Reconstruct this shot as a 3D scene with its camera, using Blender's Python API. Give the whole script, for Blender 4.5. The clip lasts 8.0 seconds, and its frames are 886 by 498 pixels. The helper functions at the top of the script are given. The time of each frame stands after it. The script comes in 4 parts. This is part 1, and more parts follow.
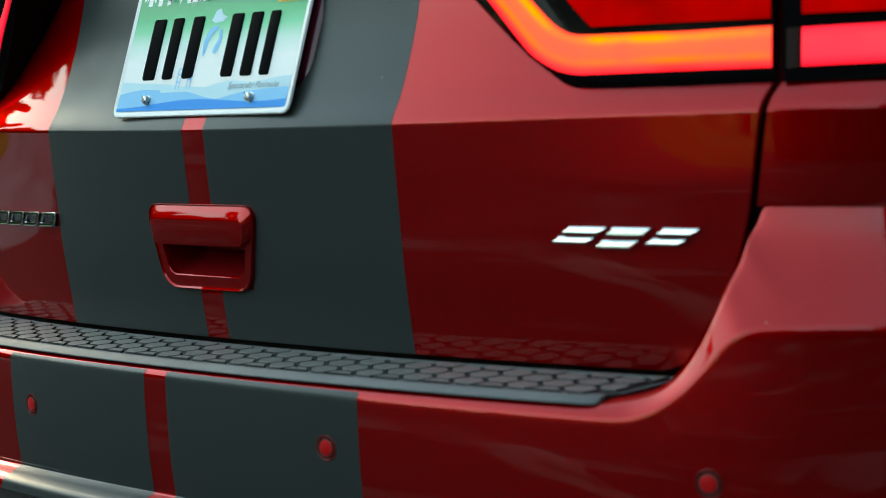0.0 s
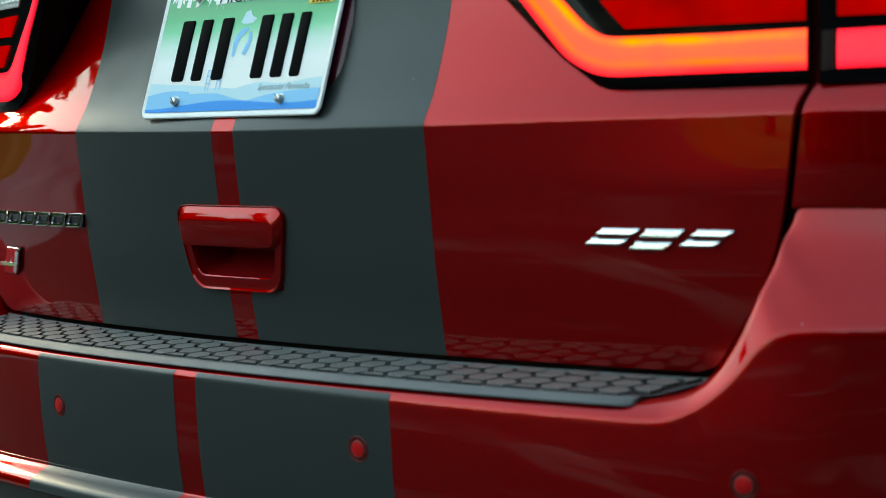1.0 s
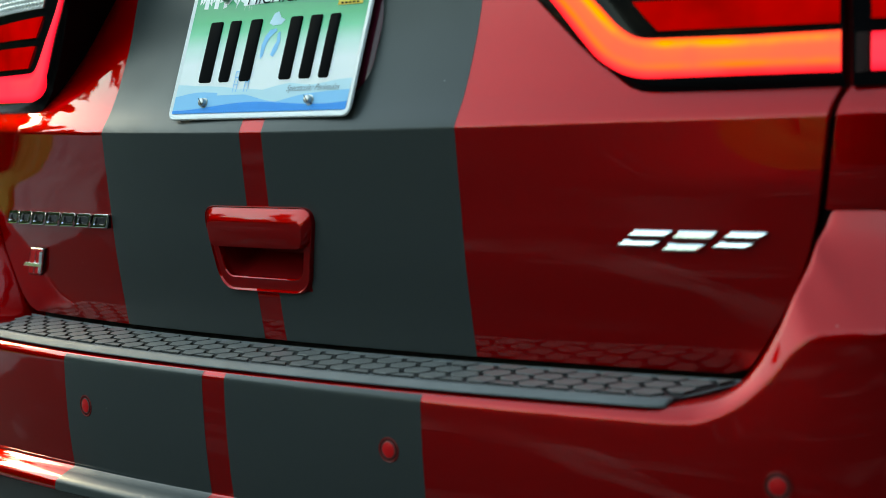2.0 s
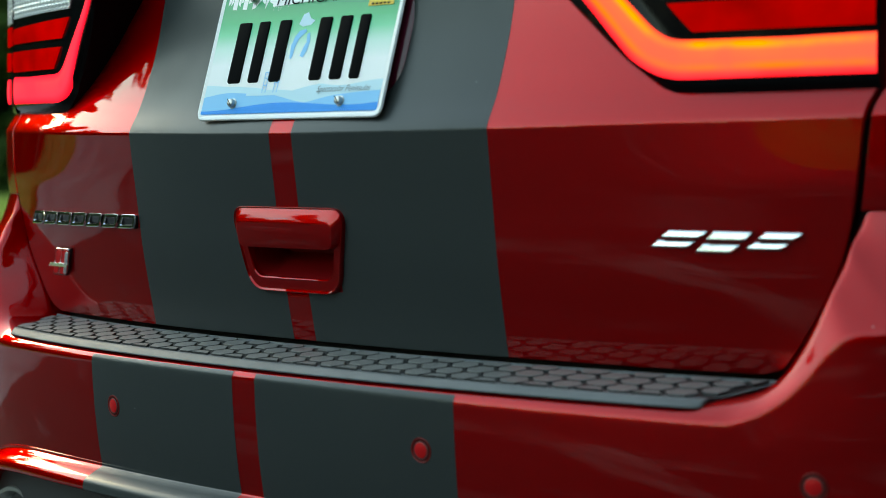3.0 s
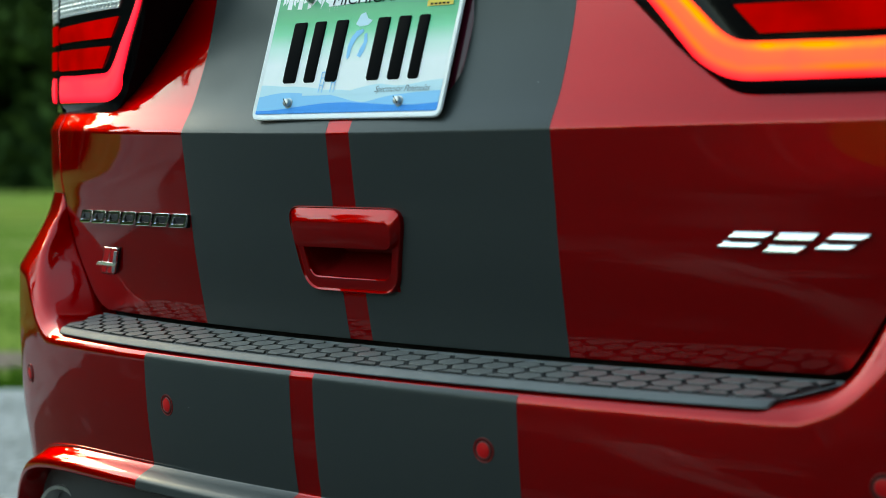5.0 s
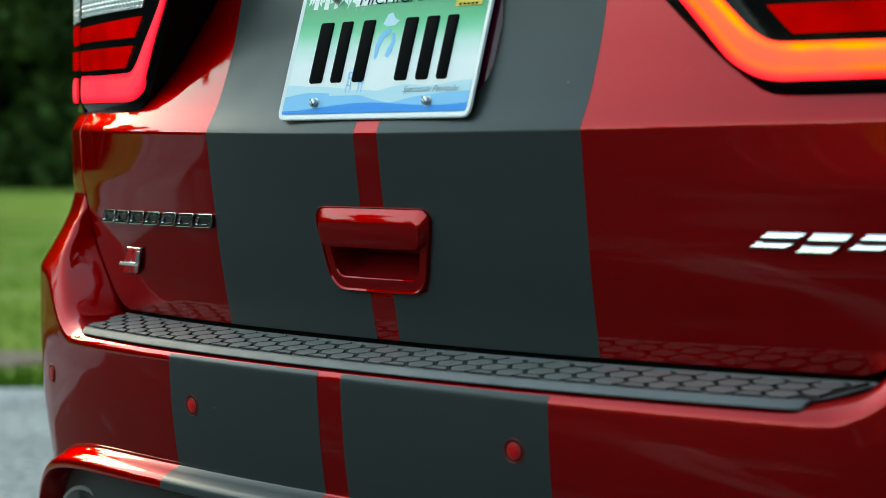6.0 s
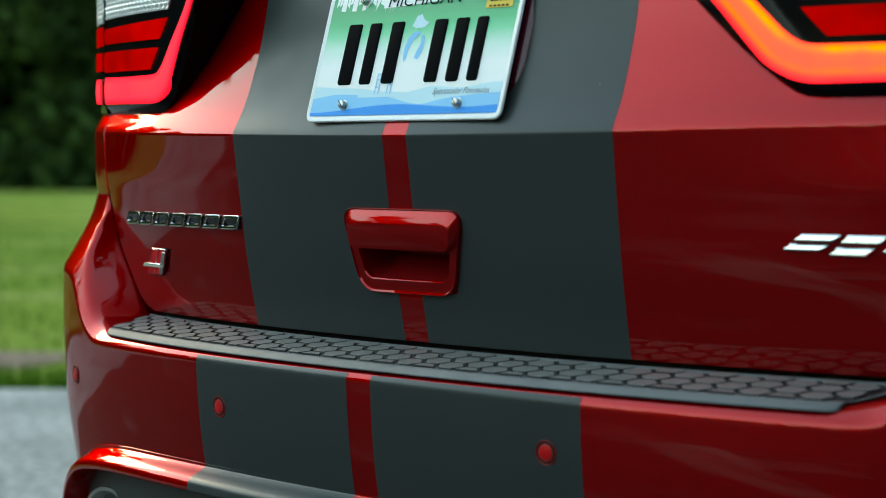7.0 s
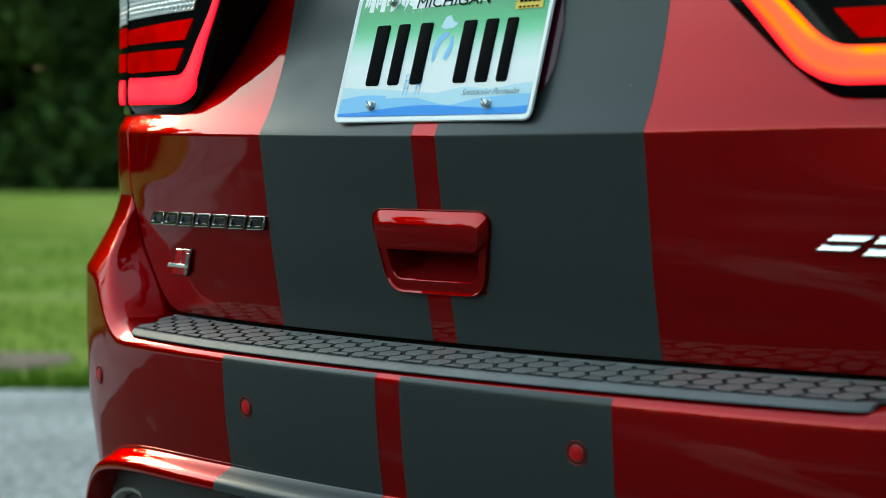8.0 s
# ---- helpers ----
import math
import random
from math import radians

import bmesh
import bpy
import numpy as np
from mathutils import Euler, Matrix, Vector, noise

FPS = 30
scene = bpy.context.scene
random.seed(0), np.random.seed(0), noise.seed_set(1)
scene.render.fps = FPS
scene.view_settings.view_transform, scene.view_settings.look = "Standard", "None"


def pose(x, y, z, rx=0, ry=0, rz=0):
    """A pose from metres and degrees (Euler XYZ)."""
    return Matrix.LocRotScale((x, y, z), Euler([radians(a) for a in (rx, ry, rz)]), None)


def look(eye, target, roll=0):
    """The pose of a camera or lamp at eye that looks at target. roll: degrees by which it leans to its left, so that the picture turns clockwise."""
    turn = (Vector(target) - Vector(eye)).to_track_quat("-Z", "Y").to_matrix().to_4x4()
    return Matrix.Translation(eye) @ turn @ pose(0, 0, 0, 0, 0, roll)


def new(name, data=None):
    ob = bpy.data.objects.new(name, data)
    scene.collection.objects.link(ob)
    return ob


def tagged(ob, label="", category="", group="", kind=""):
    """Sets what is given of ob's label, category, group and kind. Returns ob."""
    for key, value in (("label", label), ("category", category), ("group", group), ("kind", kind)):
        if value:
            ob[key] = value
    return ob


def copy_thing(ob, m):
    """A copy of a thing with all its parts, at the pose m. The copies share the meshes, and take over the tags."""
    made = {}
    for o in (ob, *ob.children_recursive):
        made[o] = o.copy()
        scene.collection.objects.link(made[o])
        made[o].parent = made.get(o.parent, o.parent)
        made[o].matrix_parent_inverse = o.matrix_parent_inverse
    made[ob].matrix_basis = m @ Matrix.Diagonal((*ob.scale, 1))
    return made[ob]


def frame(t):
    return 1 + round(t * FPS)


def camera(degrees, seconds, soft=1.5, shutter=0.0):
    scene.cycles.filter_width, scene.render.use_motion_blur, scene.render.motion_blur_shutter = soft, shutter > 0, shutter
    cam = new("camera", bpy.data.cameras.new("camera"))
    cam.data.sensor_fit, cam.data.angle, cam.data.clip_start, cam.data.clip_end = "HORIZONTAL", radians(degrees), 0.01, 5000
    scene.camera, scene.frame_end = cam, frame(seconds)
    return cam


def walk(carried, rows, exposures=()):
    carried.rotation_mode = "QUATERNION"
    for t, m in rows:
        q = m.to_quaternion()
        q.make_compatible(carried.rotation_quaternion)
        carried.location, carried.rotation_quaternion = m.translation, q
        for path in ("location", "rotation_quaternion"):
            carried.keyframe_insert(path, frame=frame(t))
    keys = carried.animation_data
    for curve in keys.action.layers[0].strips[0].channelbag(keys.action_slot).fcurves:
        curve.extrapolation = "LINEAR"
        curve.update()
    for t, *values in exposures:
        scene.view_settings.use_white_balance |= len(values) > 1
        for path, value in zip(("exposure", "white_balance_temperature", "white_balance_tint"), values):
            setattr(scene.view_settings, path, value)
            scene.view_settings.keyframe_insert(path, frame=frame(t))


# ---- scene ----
cam = camera(23.94, 8.0, soft=0.58)
# seconds, place in metres, yaw, pitch and roll in degrees
ROWS = [
    (0.0, 1.7748, -1.3596, 1.0000, 46.083, -2.255, 0.001),
    (0.5, 1.7658, -1.3714, 1.0002, 46.104, -2.240, 0.031),
    (1.0, 1.7568, -1.3829, 1.0006, 46.120, -2.231, 0.059),
    (1.5, 1.7479, -1.3941, 1.0014, 46.126, -2.232, 0.081),
    (3.0, 1.7198, -1.4293, 1.0038, 46.170, -2.262, 0.122),
    (3.5, 1.7108, -1.4410, 1.0047, 46.181, -2.280, 0.136),
    (4.0, 1.7010, -1.4533, 1.0056, 46.203, -2.302, 0.152),
    (4.5, 1.6906, -1.4643, 1.0063, 46.196, -2.323, 0.165),
    (6.0, 1.6565, -1.4950, 1.0084, 46.133, -2.379, 0.204),
    (6.5, 1.6456, -1.5064, 1.0092, 46.138, -2.378, 0.216),
    (7.0, 1.6364, -1.5178, 1.0093, 46.149, -2.358, 0.239),
    (7.5, 1.6269, -1.5293, 1.0089, 46.161, -2.334, 0.276),
    (8.0, 1.6179, -1.5409, 1.0081, 46.173, -2.309, 0.311),
]
walk(cam, [(t, pose(x, y, z, 90 + pitch, 0, yaw) @ pose(0, 0, 0, 0, 0, roll)) for t, x, y, z, yaw, pitch, roll in ROWS],
     exposures=[(0.0, 3.02, 12400, -3), (8.0, 3.02, 12400, -3)])
# a long lens, wide open: the ground and woods behind the car melt
cam.data.dof.use_dof = True
cam.data.dof.focus_distance = 2.38
cam.data.dof.aperture_fstop = 5.2

# ---- light ----
SUN_ELEVATION, SUN_AZIMUTH = radians(18), radians(-79)   # azimuth from +y, towards -x: minus
world = bpy.data.worlds.new("sky")
scene.world = world
world.use_nodes = True
wn = world.node_tree.nodes
wl = world.node_tree.links
sky = wn.new("ShaderNodeTexSky")
sky.sky_type = 'NISHITA'
sky.sun_disc = False
sky.sun_elevation = SUN_ELEVATION
sky.sun_rotation = SUN_AZIMUTH
sky.air_density, sky.dust_density, sky.ozone_density = 1.0, 0.3, 2.4
wn["Background"].inputs["Strength"].default_value = 0.15
wl.new(sky.outputs[0], wn["Background"].inputs["Color"])

sun_data = bpy.data.lights.new("sun", 'SUN')
sun_data.energy, sun_data.angle, sun_data.color = 0.22, radians(20), (1.0, 0.90, 0.78)
sun = new("sun", sun_data)
sun_from = Vector((math.sin(SUN_AZIMUTH) * math.cos(SUN_ELEVATION), math.cos(SUN_AZIMUTH) * math.cos(SUN_ELEVATION), math.sin(SUN_ELEVATION)))
sun.matrix_world = look(sun_from * 50, (0, 0, 0))


# ---- materials ----
def material(name, color, rough=0.5, metal=0.0, coat=0.0, coat_rough=0.03, spec=0.5):
    m = bpy.data.materials.new(name)
    m.use_nodes = True
    b = m.node_tree.nodes["Principled BSDF"]
    b.inputs["Base Color"].default_value = (*color, 1)
    b.inputs["Roughness"].default_value = rough
    b.inputs["Metallic"].default_value = metal
    b.inputs["Coat Weight"].default_value = coat
    b.inputs["Coat Roughness"].default_value = coat_rough
    b.inputs["Specular IOR Level"].default_value = spec
    return m


def node(m, kind, **values):
    n = m.node_tree.nodes.new(kind)
    for key, value in values.items():
        n.inputs[key.replace("_", " ")].default_value = value
    return n


def link(m, a, out, b, inp):
    m.node_tree.links.new(a.outputs[out], b.inputs[inp])


def shader(m):
    return m.node_tree.nodes["Principled BSDF"]


def noise_ramp(m, scale, stops, detail=4.0, coords="Object"):
    """A noise through a colour ramp, in metres of the object."""
    tc = m.node_tree.nodes.new("ShaderNodeTexCoord")
    n = node(m, "ShaderNodeTexNoise", Scale=scale, Detail=detail)
    link(m, tc, coords, n, "Vector")
    r = m.node_tree.nodes.new("ShaderNodeValToRGB")
    els = r.color_ramp.elements
    els[0].position, els[0].color = stops[0][0], (*stops[0][1], 1)
    els[1].position, els[1].color = stops[-1][0], (*stops[-1][1], 1)
    for pos, col in stops[1:-1]:
        e = els.new(pos)
        e.color = (*col, 1)
    link(m, n, "Fac", r, "Fac")
    return r


def bump(m, scale, strength, distance=0.001, detail=3.0, coords="Object"):
    tc = m.node_tree.nodes.new("ShaderNodeTexCoord")
    n = node(m, "ShaderNodeTexNoise", Scale=scale, Detail=detail)
    link(m, tc, coords, n, "Vector")
    b = node(m, "ShaderNodeBump", Strength=strength, Distance=distance)
    link(m, n, "Fac", b, "Height")
    link(m, b, "Normal", shader(m), "Normal")
    return b


def dusty(m, clean, grimy, scale=9.0):
    """Faint film of dust on a glossy finish: roughness in two scales."""
    tc = m.node_tree.nodes.new("ShaderNodeTexCoord")
    a = node(m, "ShaderNodeTexNoise", Scale=scale, Detail=6.0)
    link(m, tc, "Object", a, "Vector")
    r = node(m, "ShaderNodeMapRange")
    r.inputs["From Min"].default_value, r.inputs["From Max"].default_value = 0.35, 0.75
    r.inputs["To Min"].default_value, r.inputs["To Max"].default_value = clean, grimy
    link(m, a, "Fac", r, "Value")
    return r


def specks(m, tint, amount=0.93, scale=34.0):
    """Sparse grains of dust over the base colour."""
    tc = m.node_tree.nodes.new("ShaderNodeTexCoord")
    v = node(m, "ShaderNodeTexVoronoi", Scale=scale)
    link(m, tc, "Object", v, "Vector")
    near = m.node_tree.nodes.new("ShaderNodeMath")
    near.operation = 'LESS_THAN'
    near.inputs[1].default_value = 0.024
    link(m, v, "Distance", near, 0)
    sep = m.node_tree.nodes.new("ShaderNodeSeparateColor")
    link(m, v, "Color", sep, "Color")
    few = m.node_tree.nodes.new("ShaderNodeMath")
    few.operation = 'GREATER_THAN'
    few.inputs[1].default_value = amount
    link(m, sep, "Red", few, 0)
    both = m.node_tree.nodes.new("ShaderNodeMath")
    both.operation = 'MULTIPLY'
    link(m, near, 0, both, 0)
    link(m, few, 0, both, 1)
    mix = m.node_tree.nodes.new("ShaderNodeMix")
    mix.data_type = 'RGBA'
    base = shader(m).inputs["Base Color"]
    if base.is_linked:
        m.node_tree.links.new(base.links[0].from_socket, mix.inputs[6])
    else:
        mix.inputs[6].default_value = base.default_value
    mix.inputs[7].default_value = (*tint, 1)
    m.node_tree.links.new(both.outputs[0], mix.inputs[0])
    m.node_tree.links.new(mix.outputs[2], base)


# deep metallic red under clear coat, fine flake in the base
red_paint = material("red_paint", (0.42, 0.004, 0.005), 0.35, 0.74, 0.74, 0.01, 0.0)
shader(red_paint).inputs["Specular Tint"].default_value = (0.55, 0.02, 0.02, 1)
flake = noise_ramp(red_paint, 2600.0, [(0.35, (0.345, 0.0003, 0.0020)), (0.65, (0.455, 0.0006, 0.0032))], 1.0)
link(red_paint, flake, "Color", shader(red_paint), "Base Color")
link(red_paint, dusty(red_paint, 0.004, 0.035), "Result", shader(red_paint), "Coat Roughness")

specks(red_paint, (0.55, 0.30, 0.28), 0.90)

# satin charcoal vinyl
vinyl = material("vinyl_charcoal", (0.0300, 0.0365, 0.0370), 0.36, 0.0, 0.0, spec=0.33)
link(vinyl, dusty(vinyl, 0.28, 0.36, 30.0), "Result", shader(vinyl), "Roughness")
bump(vinyl, 900.0, 0.06, 0.0005)

specks(vinyl, (0.35, 0.36, 0.36), 0.92)

# grained grey-black plastic
plastic = material("grained_plastic", (0.060, 0.064, 0.068), 0.58, spec=0.4)
bump(plastic, 1400.0, 0.35, 0.0006)
pcol = noise_ramp(plastic, 14.0, [(0.3, (0.105, 0.113, 0.118)), (0.7, (0.145, 0.152, 0.156))])
link(plastic, pcol, "Color", shader(plastic), "Base Color")
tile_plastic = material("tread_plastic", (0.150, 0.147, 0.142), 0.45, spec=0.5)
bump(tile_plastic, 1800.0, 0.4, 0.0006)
# near-black for groove floor and tile walls: their shade is put into the colour
groove_shade = material("groove_shade", (0.016, 0.017, 0.018), 0.6, spec=0.3)
valance_plastic = material("valance_plastic", (0.035, 0.037, 0.039), 0.42, spec=0.5)
bump(valance_plastic, 1100.0, 0.3, 0.0006)
rubber = material("black_rubber", (0.008, 0.008, 0.009), 0.65, spec=0.3)
tyre_rubber = material("tyre_rubber", (0.02, 0.02, 0.02), 0.8)
gloss_black = material("gloss_black", (0.004, 0.004, 0.005), 0.10, spec=0.12)
chrome = material("chrome", (0.80, 0.81, 0.82), 0.07, 1.0)
exhaust_steel = material("exhaust_steel", (0.62, 0.62, 0.60), 0.34, 1.0)
badge_chrome = material("badge_chrome", (0.80, 0.81, 0.82), 0.14, 1.0)
steel = material("zinc_steel", (0.45, 0.45, 0.44), 0.32, 1.0)
bump(steel, 700.0, 0.3, 0.0005)
# ring and gap round the sensor face: recess shade painted in as darker reds
sensor_ring = material("sensor_ring", (0.20, 0.004, 0.005), 0.32, spec=0.3)
sensor_shade = material("sensor_shade", (0.080, 0.003, 0.003), 0.6, spec=0.2)
recess_red = material("recess_red", (0.26, 0.004, 0.006), 0.45, spec=0.15)
badge_dark = material("badge_dark", (0.012, 0.012, 0.014), 0.25)
badge_red = material("badge_red", (0.62, 0.008, 0.012), 0.35, spec=0.2)
grey_rim = material("sensor_rim", (0.16, 0.07, 0.07), 0.35)
lens_red = material("lens_red", (0.09, 0.001, 0.001), 0.35, spec=0.0)
# weak emission put into the red lens to brighten its colour
lens_red.node_tree.nodes["Principled BSDF"].inputs["Emission Color"].default_value = (1.0, 0.003, 0.006, 1)
lens_red.node_tree.nodes["Principled BSDF"].inputs["Emission Strength"].default_value = 0.062
clear_end = material("smoked_lens", (0.030, 0.012, 0.013), 0.3, spec=0.3)
lens_white = material("lens_white", (0.74, 0.76, 0.76), 0.20, 0.3)
plum_gloss = material("plum_gloss", (0.085, 0.005, 0.016), 0.16, spec=0.45)
ink_black = material("plate_ink_black", (0.005, 0.005, 0.0055), 0.9, spec=0.05)
ink_grey = material("plate_ink_grey", (0.06, 0.07, 0.08), 0.6)
ink_blue = material("plate_ink_blue", (0.0, 0.34, 0.90), 0.5, spec=0.1)
ink_pale = material("plate_ink_pale_blue", (0.24, 0.64, 0.97), 0.5, spec=0.1)
ink_mist = material("plate_ink_mist_blue", (0.60, 0.85, 0.95), 0.5, spec=0.1)
ink_white = material("plate_white", (0.90, 0.90, 0.90), 0.4)
ink_yellow = material("plate_sticker_yellow", (0.85, 0.52, 0.02), 0.4)


def plate_sheet_material():
    """Reflective sheet: green at the head fading to white."""
    m = material("plate_sheet", (0.88, 0.89, 0.89), 0.38)
    uv = m.node_tree.nodes.new("ShaderNodeUVMap")
    sep = m.node_tree.nodes.new("ShaderNodeSeparateXYZ")
    link(m, uv, "UV", sep, "Vector")
    r = m.node_tree.nodes.new("ShaderNodeValToRGB")
    els = r.color_ramp.elements
    els[0].position, els[0].color = 0.40, (0.90, 0.91, 0.91, 1)
    els[1].position, els[1].color = 0.86, (0.003, 0.40, 0.16, 1)
    for pos, col in ((0.54, (0.60, 0.84, 0.74)), (0.66, (0.11, 0.66, 0.36)), (0.75, (0.006, 0.50, 0.20))):
        e = els.new(pos)
        e.color = (*col, 1)
    link(m, sep, "Y", r, "Fac")
    link(m, r, "Color", shader(m), "Base Color")
    bump(m, 3000.0, 0.05, 0.0003)
    return m


plate_sheet = plate_sheet_material()


# uneven tone for the emission added to the red lens
lens_glow = noise_ramp(lens_red, 16.0, [(0.3, (0.5, 0.002, 0.003)), (0.7, (1.0, 0.003, 0.007))], 5.0)
link(lens_red, lens_glow, "Color", shader(lens_red), "Emission Color")


def lamp_tube_material(name, stops, calm, strength):
    """A lit light guide: hot pink at its rims, paler inside, with uneven bright streaks along it."""
    m = material(name, (0.16, 0.004, 0.006), 0.5, spec=0.0)
    uv = m.node_tree.nodes.new("ShaderNodeUVMap")
    sep = m.node_tree.nodes.new("ShaderNodeSeparateXYZ")
    link(m, uv, "UV", sep, "Vector")
    across = m.node_tree.nodes.new("ShaderNodeValToRGB")
    els = across.color_ramp.elements
    els[0].position, els[0].color = stops[0][0], (*stops[0][1], 1)
    els[1].position, els[1].color = stops[-1][0], (*stops[-1][1], 1)
    for pos, col in stops[1:-1]:
        e = els.new(pos)
        e.color = (*col, 1)
    link(m, sep, "Y", across, "Fac")
    n = node(m, "ShaderNodeTexNoise", Scale=15.0, Detail=3.0)
    tc = m.node_tree.nodes.new("ShaderNodeTexCoord")
    link(m, tc, "Object", n, "Vector")
    rng = node(m, "ShaderNodeMapRange")
    rng.inputs["From Min"].default_value, rng.inputs["From Max"].default_value = 0.36, 0.60
    rng.inputs["To Min"].default_value = 0.25
    link(m, n, "Fac", rng, "Value")
    rim = m.node_tree.nodes.new("ShaderNodeValToRGB")
    r = rim.color_ramp.elements
    r[0].position, r[0].color = 0.05, (1.0, 0.010, 0.06, 1)
    r[1].position, r[1].color = 0.97, (1.0, 0.010, 0.06, 1)
    for pos in (0.30, 0.85):
        e = r.new(pos)
        e.color = (*calm, 1)
    link(m, sep, "Y", rim, "Fac")
    mix = m.node_tree.nodes.new("ShaderNodeMix")
    mix.data_type = 'RGBA'
    link(m, rng, "Result", mix, 0)
    m.node_tree.links.new(rim.outputs["Color"], mix.inputs[6])
    m.node_tree.links.new(across.outputs["Color"], mix.inputs[7])
    m.node_tree.links.new(mix.outputs[2], shader(m).inputs["Emission Color"])
    shader(m).inputs["Emission Strength"].default_value = strength
    return m


tube_lit = lamp_tube_material("lamp_tube_lit", [(0.06, (1.0, 0.008, 0.04)), (0.20, (1.0, 0.04, 0.06)), (0.32, (1.0, 0.15, 0.02)), (0.46, (1.0, 0.105, 0.075)),
                                                (0.66, (1.0, 0.12, 0.07)), (0.80, (1.0, 0.32, 0.01)), (0.87, (1.0, 0.18, 0.02)), (0.96, (1.0, 0.012, 0.08))], (1.0, 0.090, 0.085), 0.22)
tube_side = lamp_tube_material("lamp_tube_side", [(0.05, (1.0, 0.008, 0.04)), (0.3, (1.0, 0.035, 0.10)), (0.7, (1.0, 0.045, 0.10)), (0.96, (1.0, 0.010, 0.06))], (1.0, 0.030, 0.09), 0.22)


def asphalt_material(name, dark, light, rough):
    m = material(name, dark, rough, spec=0.15)
    c = noise_ramp(m, 1.3, [(0.3, dark), (0.7, light)], 8.0)
    grit = noise_ramp(m, 26.0, [(0.35, (0.55, 0.55, 0.55)), (0.65, (1.35, 1.34, 1.32))], 6.0)
    mul = m.node_tree.nodes.new("ShaderNodeMix")
    mul.data_type, mul.blend_type = 'RGBA', 'MULTIPLY'
    mul.inputs[0].default_value = 1.0
    m.node_tree.links.new(c.outputs["Color"], mul.inputs[6])
    m.node_tree.links.new(grit.outputs["Color"], mul.inputs[7])
    m.node_tree.links.new(mul.outputs[2], shader(m).inputs["Base Color"])
    bump(m, 220.0, 0.6, 0.006)
    return m


def grass_material():
    m = material("lawn", (0.07, 0.13, 0.02), 0.95, spec=0.0)
    c = noise_ramp(m, 0.55, [(0.25, (0.085, 0.145, 0.024)), (0.5, (0.180, 0.245, 0.050)), (0.75, (0.290, 0.305, 0.115))], 6.0)
    link(m, c, "Color", shader(m), "Base Color")
    bump(m, 60.0, 0.8, 0.05)
    return m


asphalt, lawn = asphalt_material("asphalt", (0.014, 0.015, 0.016), (0.026, 0.027, 0.028), 0.8), grass_material()


def pale_streaks(m, tint):
    """Pale streaks drawn out along the unseen drive, put in for the paint to mirror."""
    tc = m.node_tree.nodes.new("ShaderNodeTexCoord")
    mp = m.node_tree.nodes.new("ShaderNodeMapping")
    mp.inputs["Rotation"].default_value = (0, 0, radians(64))
    mp.inputs["Scale"].default_value = (0.22, 1.0, 1.0)
    link(m, tc, "Object", mp, "Vector")
    n = node(m, "ShaderNodeTexNoise", Scale=1.1, Detail=7.0, Roughness=0.62)
    link(m, mp, "Vector", n, "Vector")
    r = m.node_tree.nodes.new("ShaderNodeValToRGB")
    r.color_ramp.elements[0].position, r.color_ramp.elements[1].position = 0.55, 0.68
    link(m, n, "Fac", r, "Fac")
    mix = m.node_tree.nodes.new("ShaderNodeMix")
    mix.data_type = 'RGBA'
    base = shader(m).inputs["Base Color"]
    m.node_tree.links.new(base.links[0].from_socket, mix.inputs[6])
    mix.inputs[7].default_value = (*tint, 1)
    m.node_tree.links.new(r.outputs["Color"], mix.inputs[0])
    m.node_tree.links.new(mix.outputs[2], base)


pale_streaks(asphalt, (0.19, 0.185, 0.18))


def maths(m, op, a, b):
    n = m.node_tree.nodes.new("ShaderNodeMath")
    n.operation = op
    for k, v in enumerate((a, b)):
        if isinstance(v, float):
            n.inputs[k].default_value = v
        else:
            m.node_tree.links.new(v, n.inputs[k])
    return n.outputs[0]


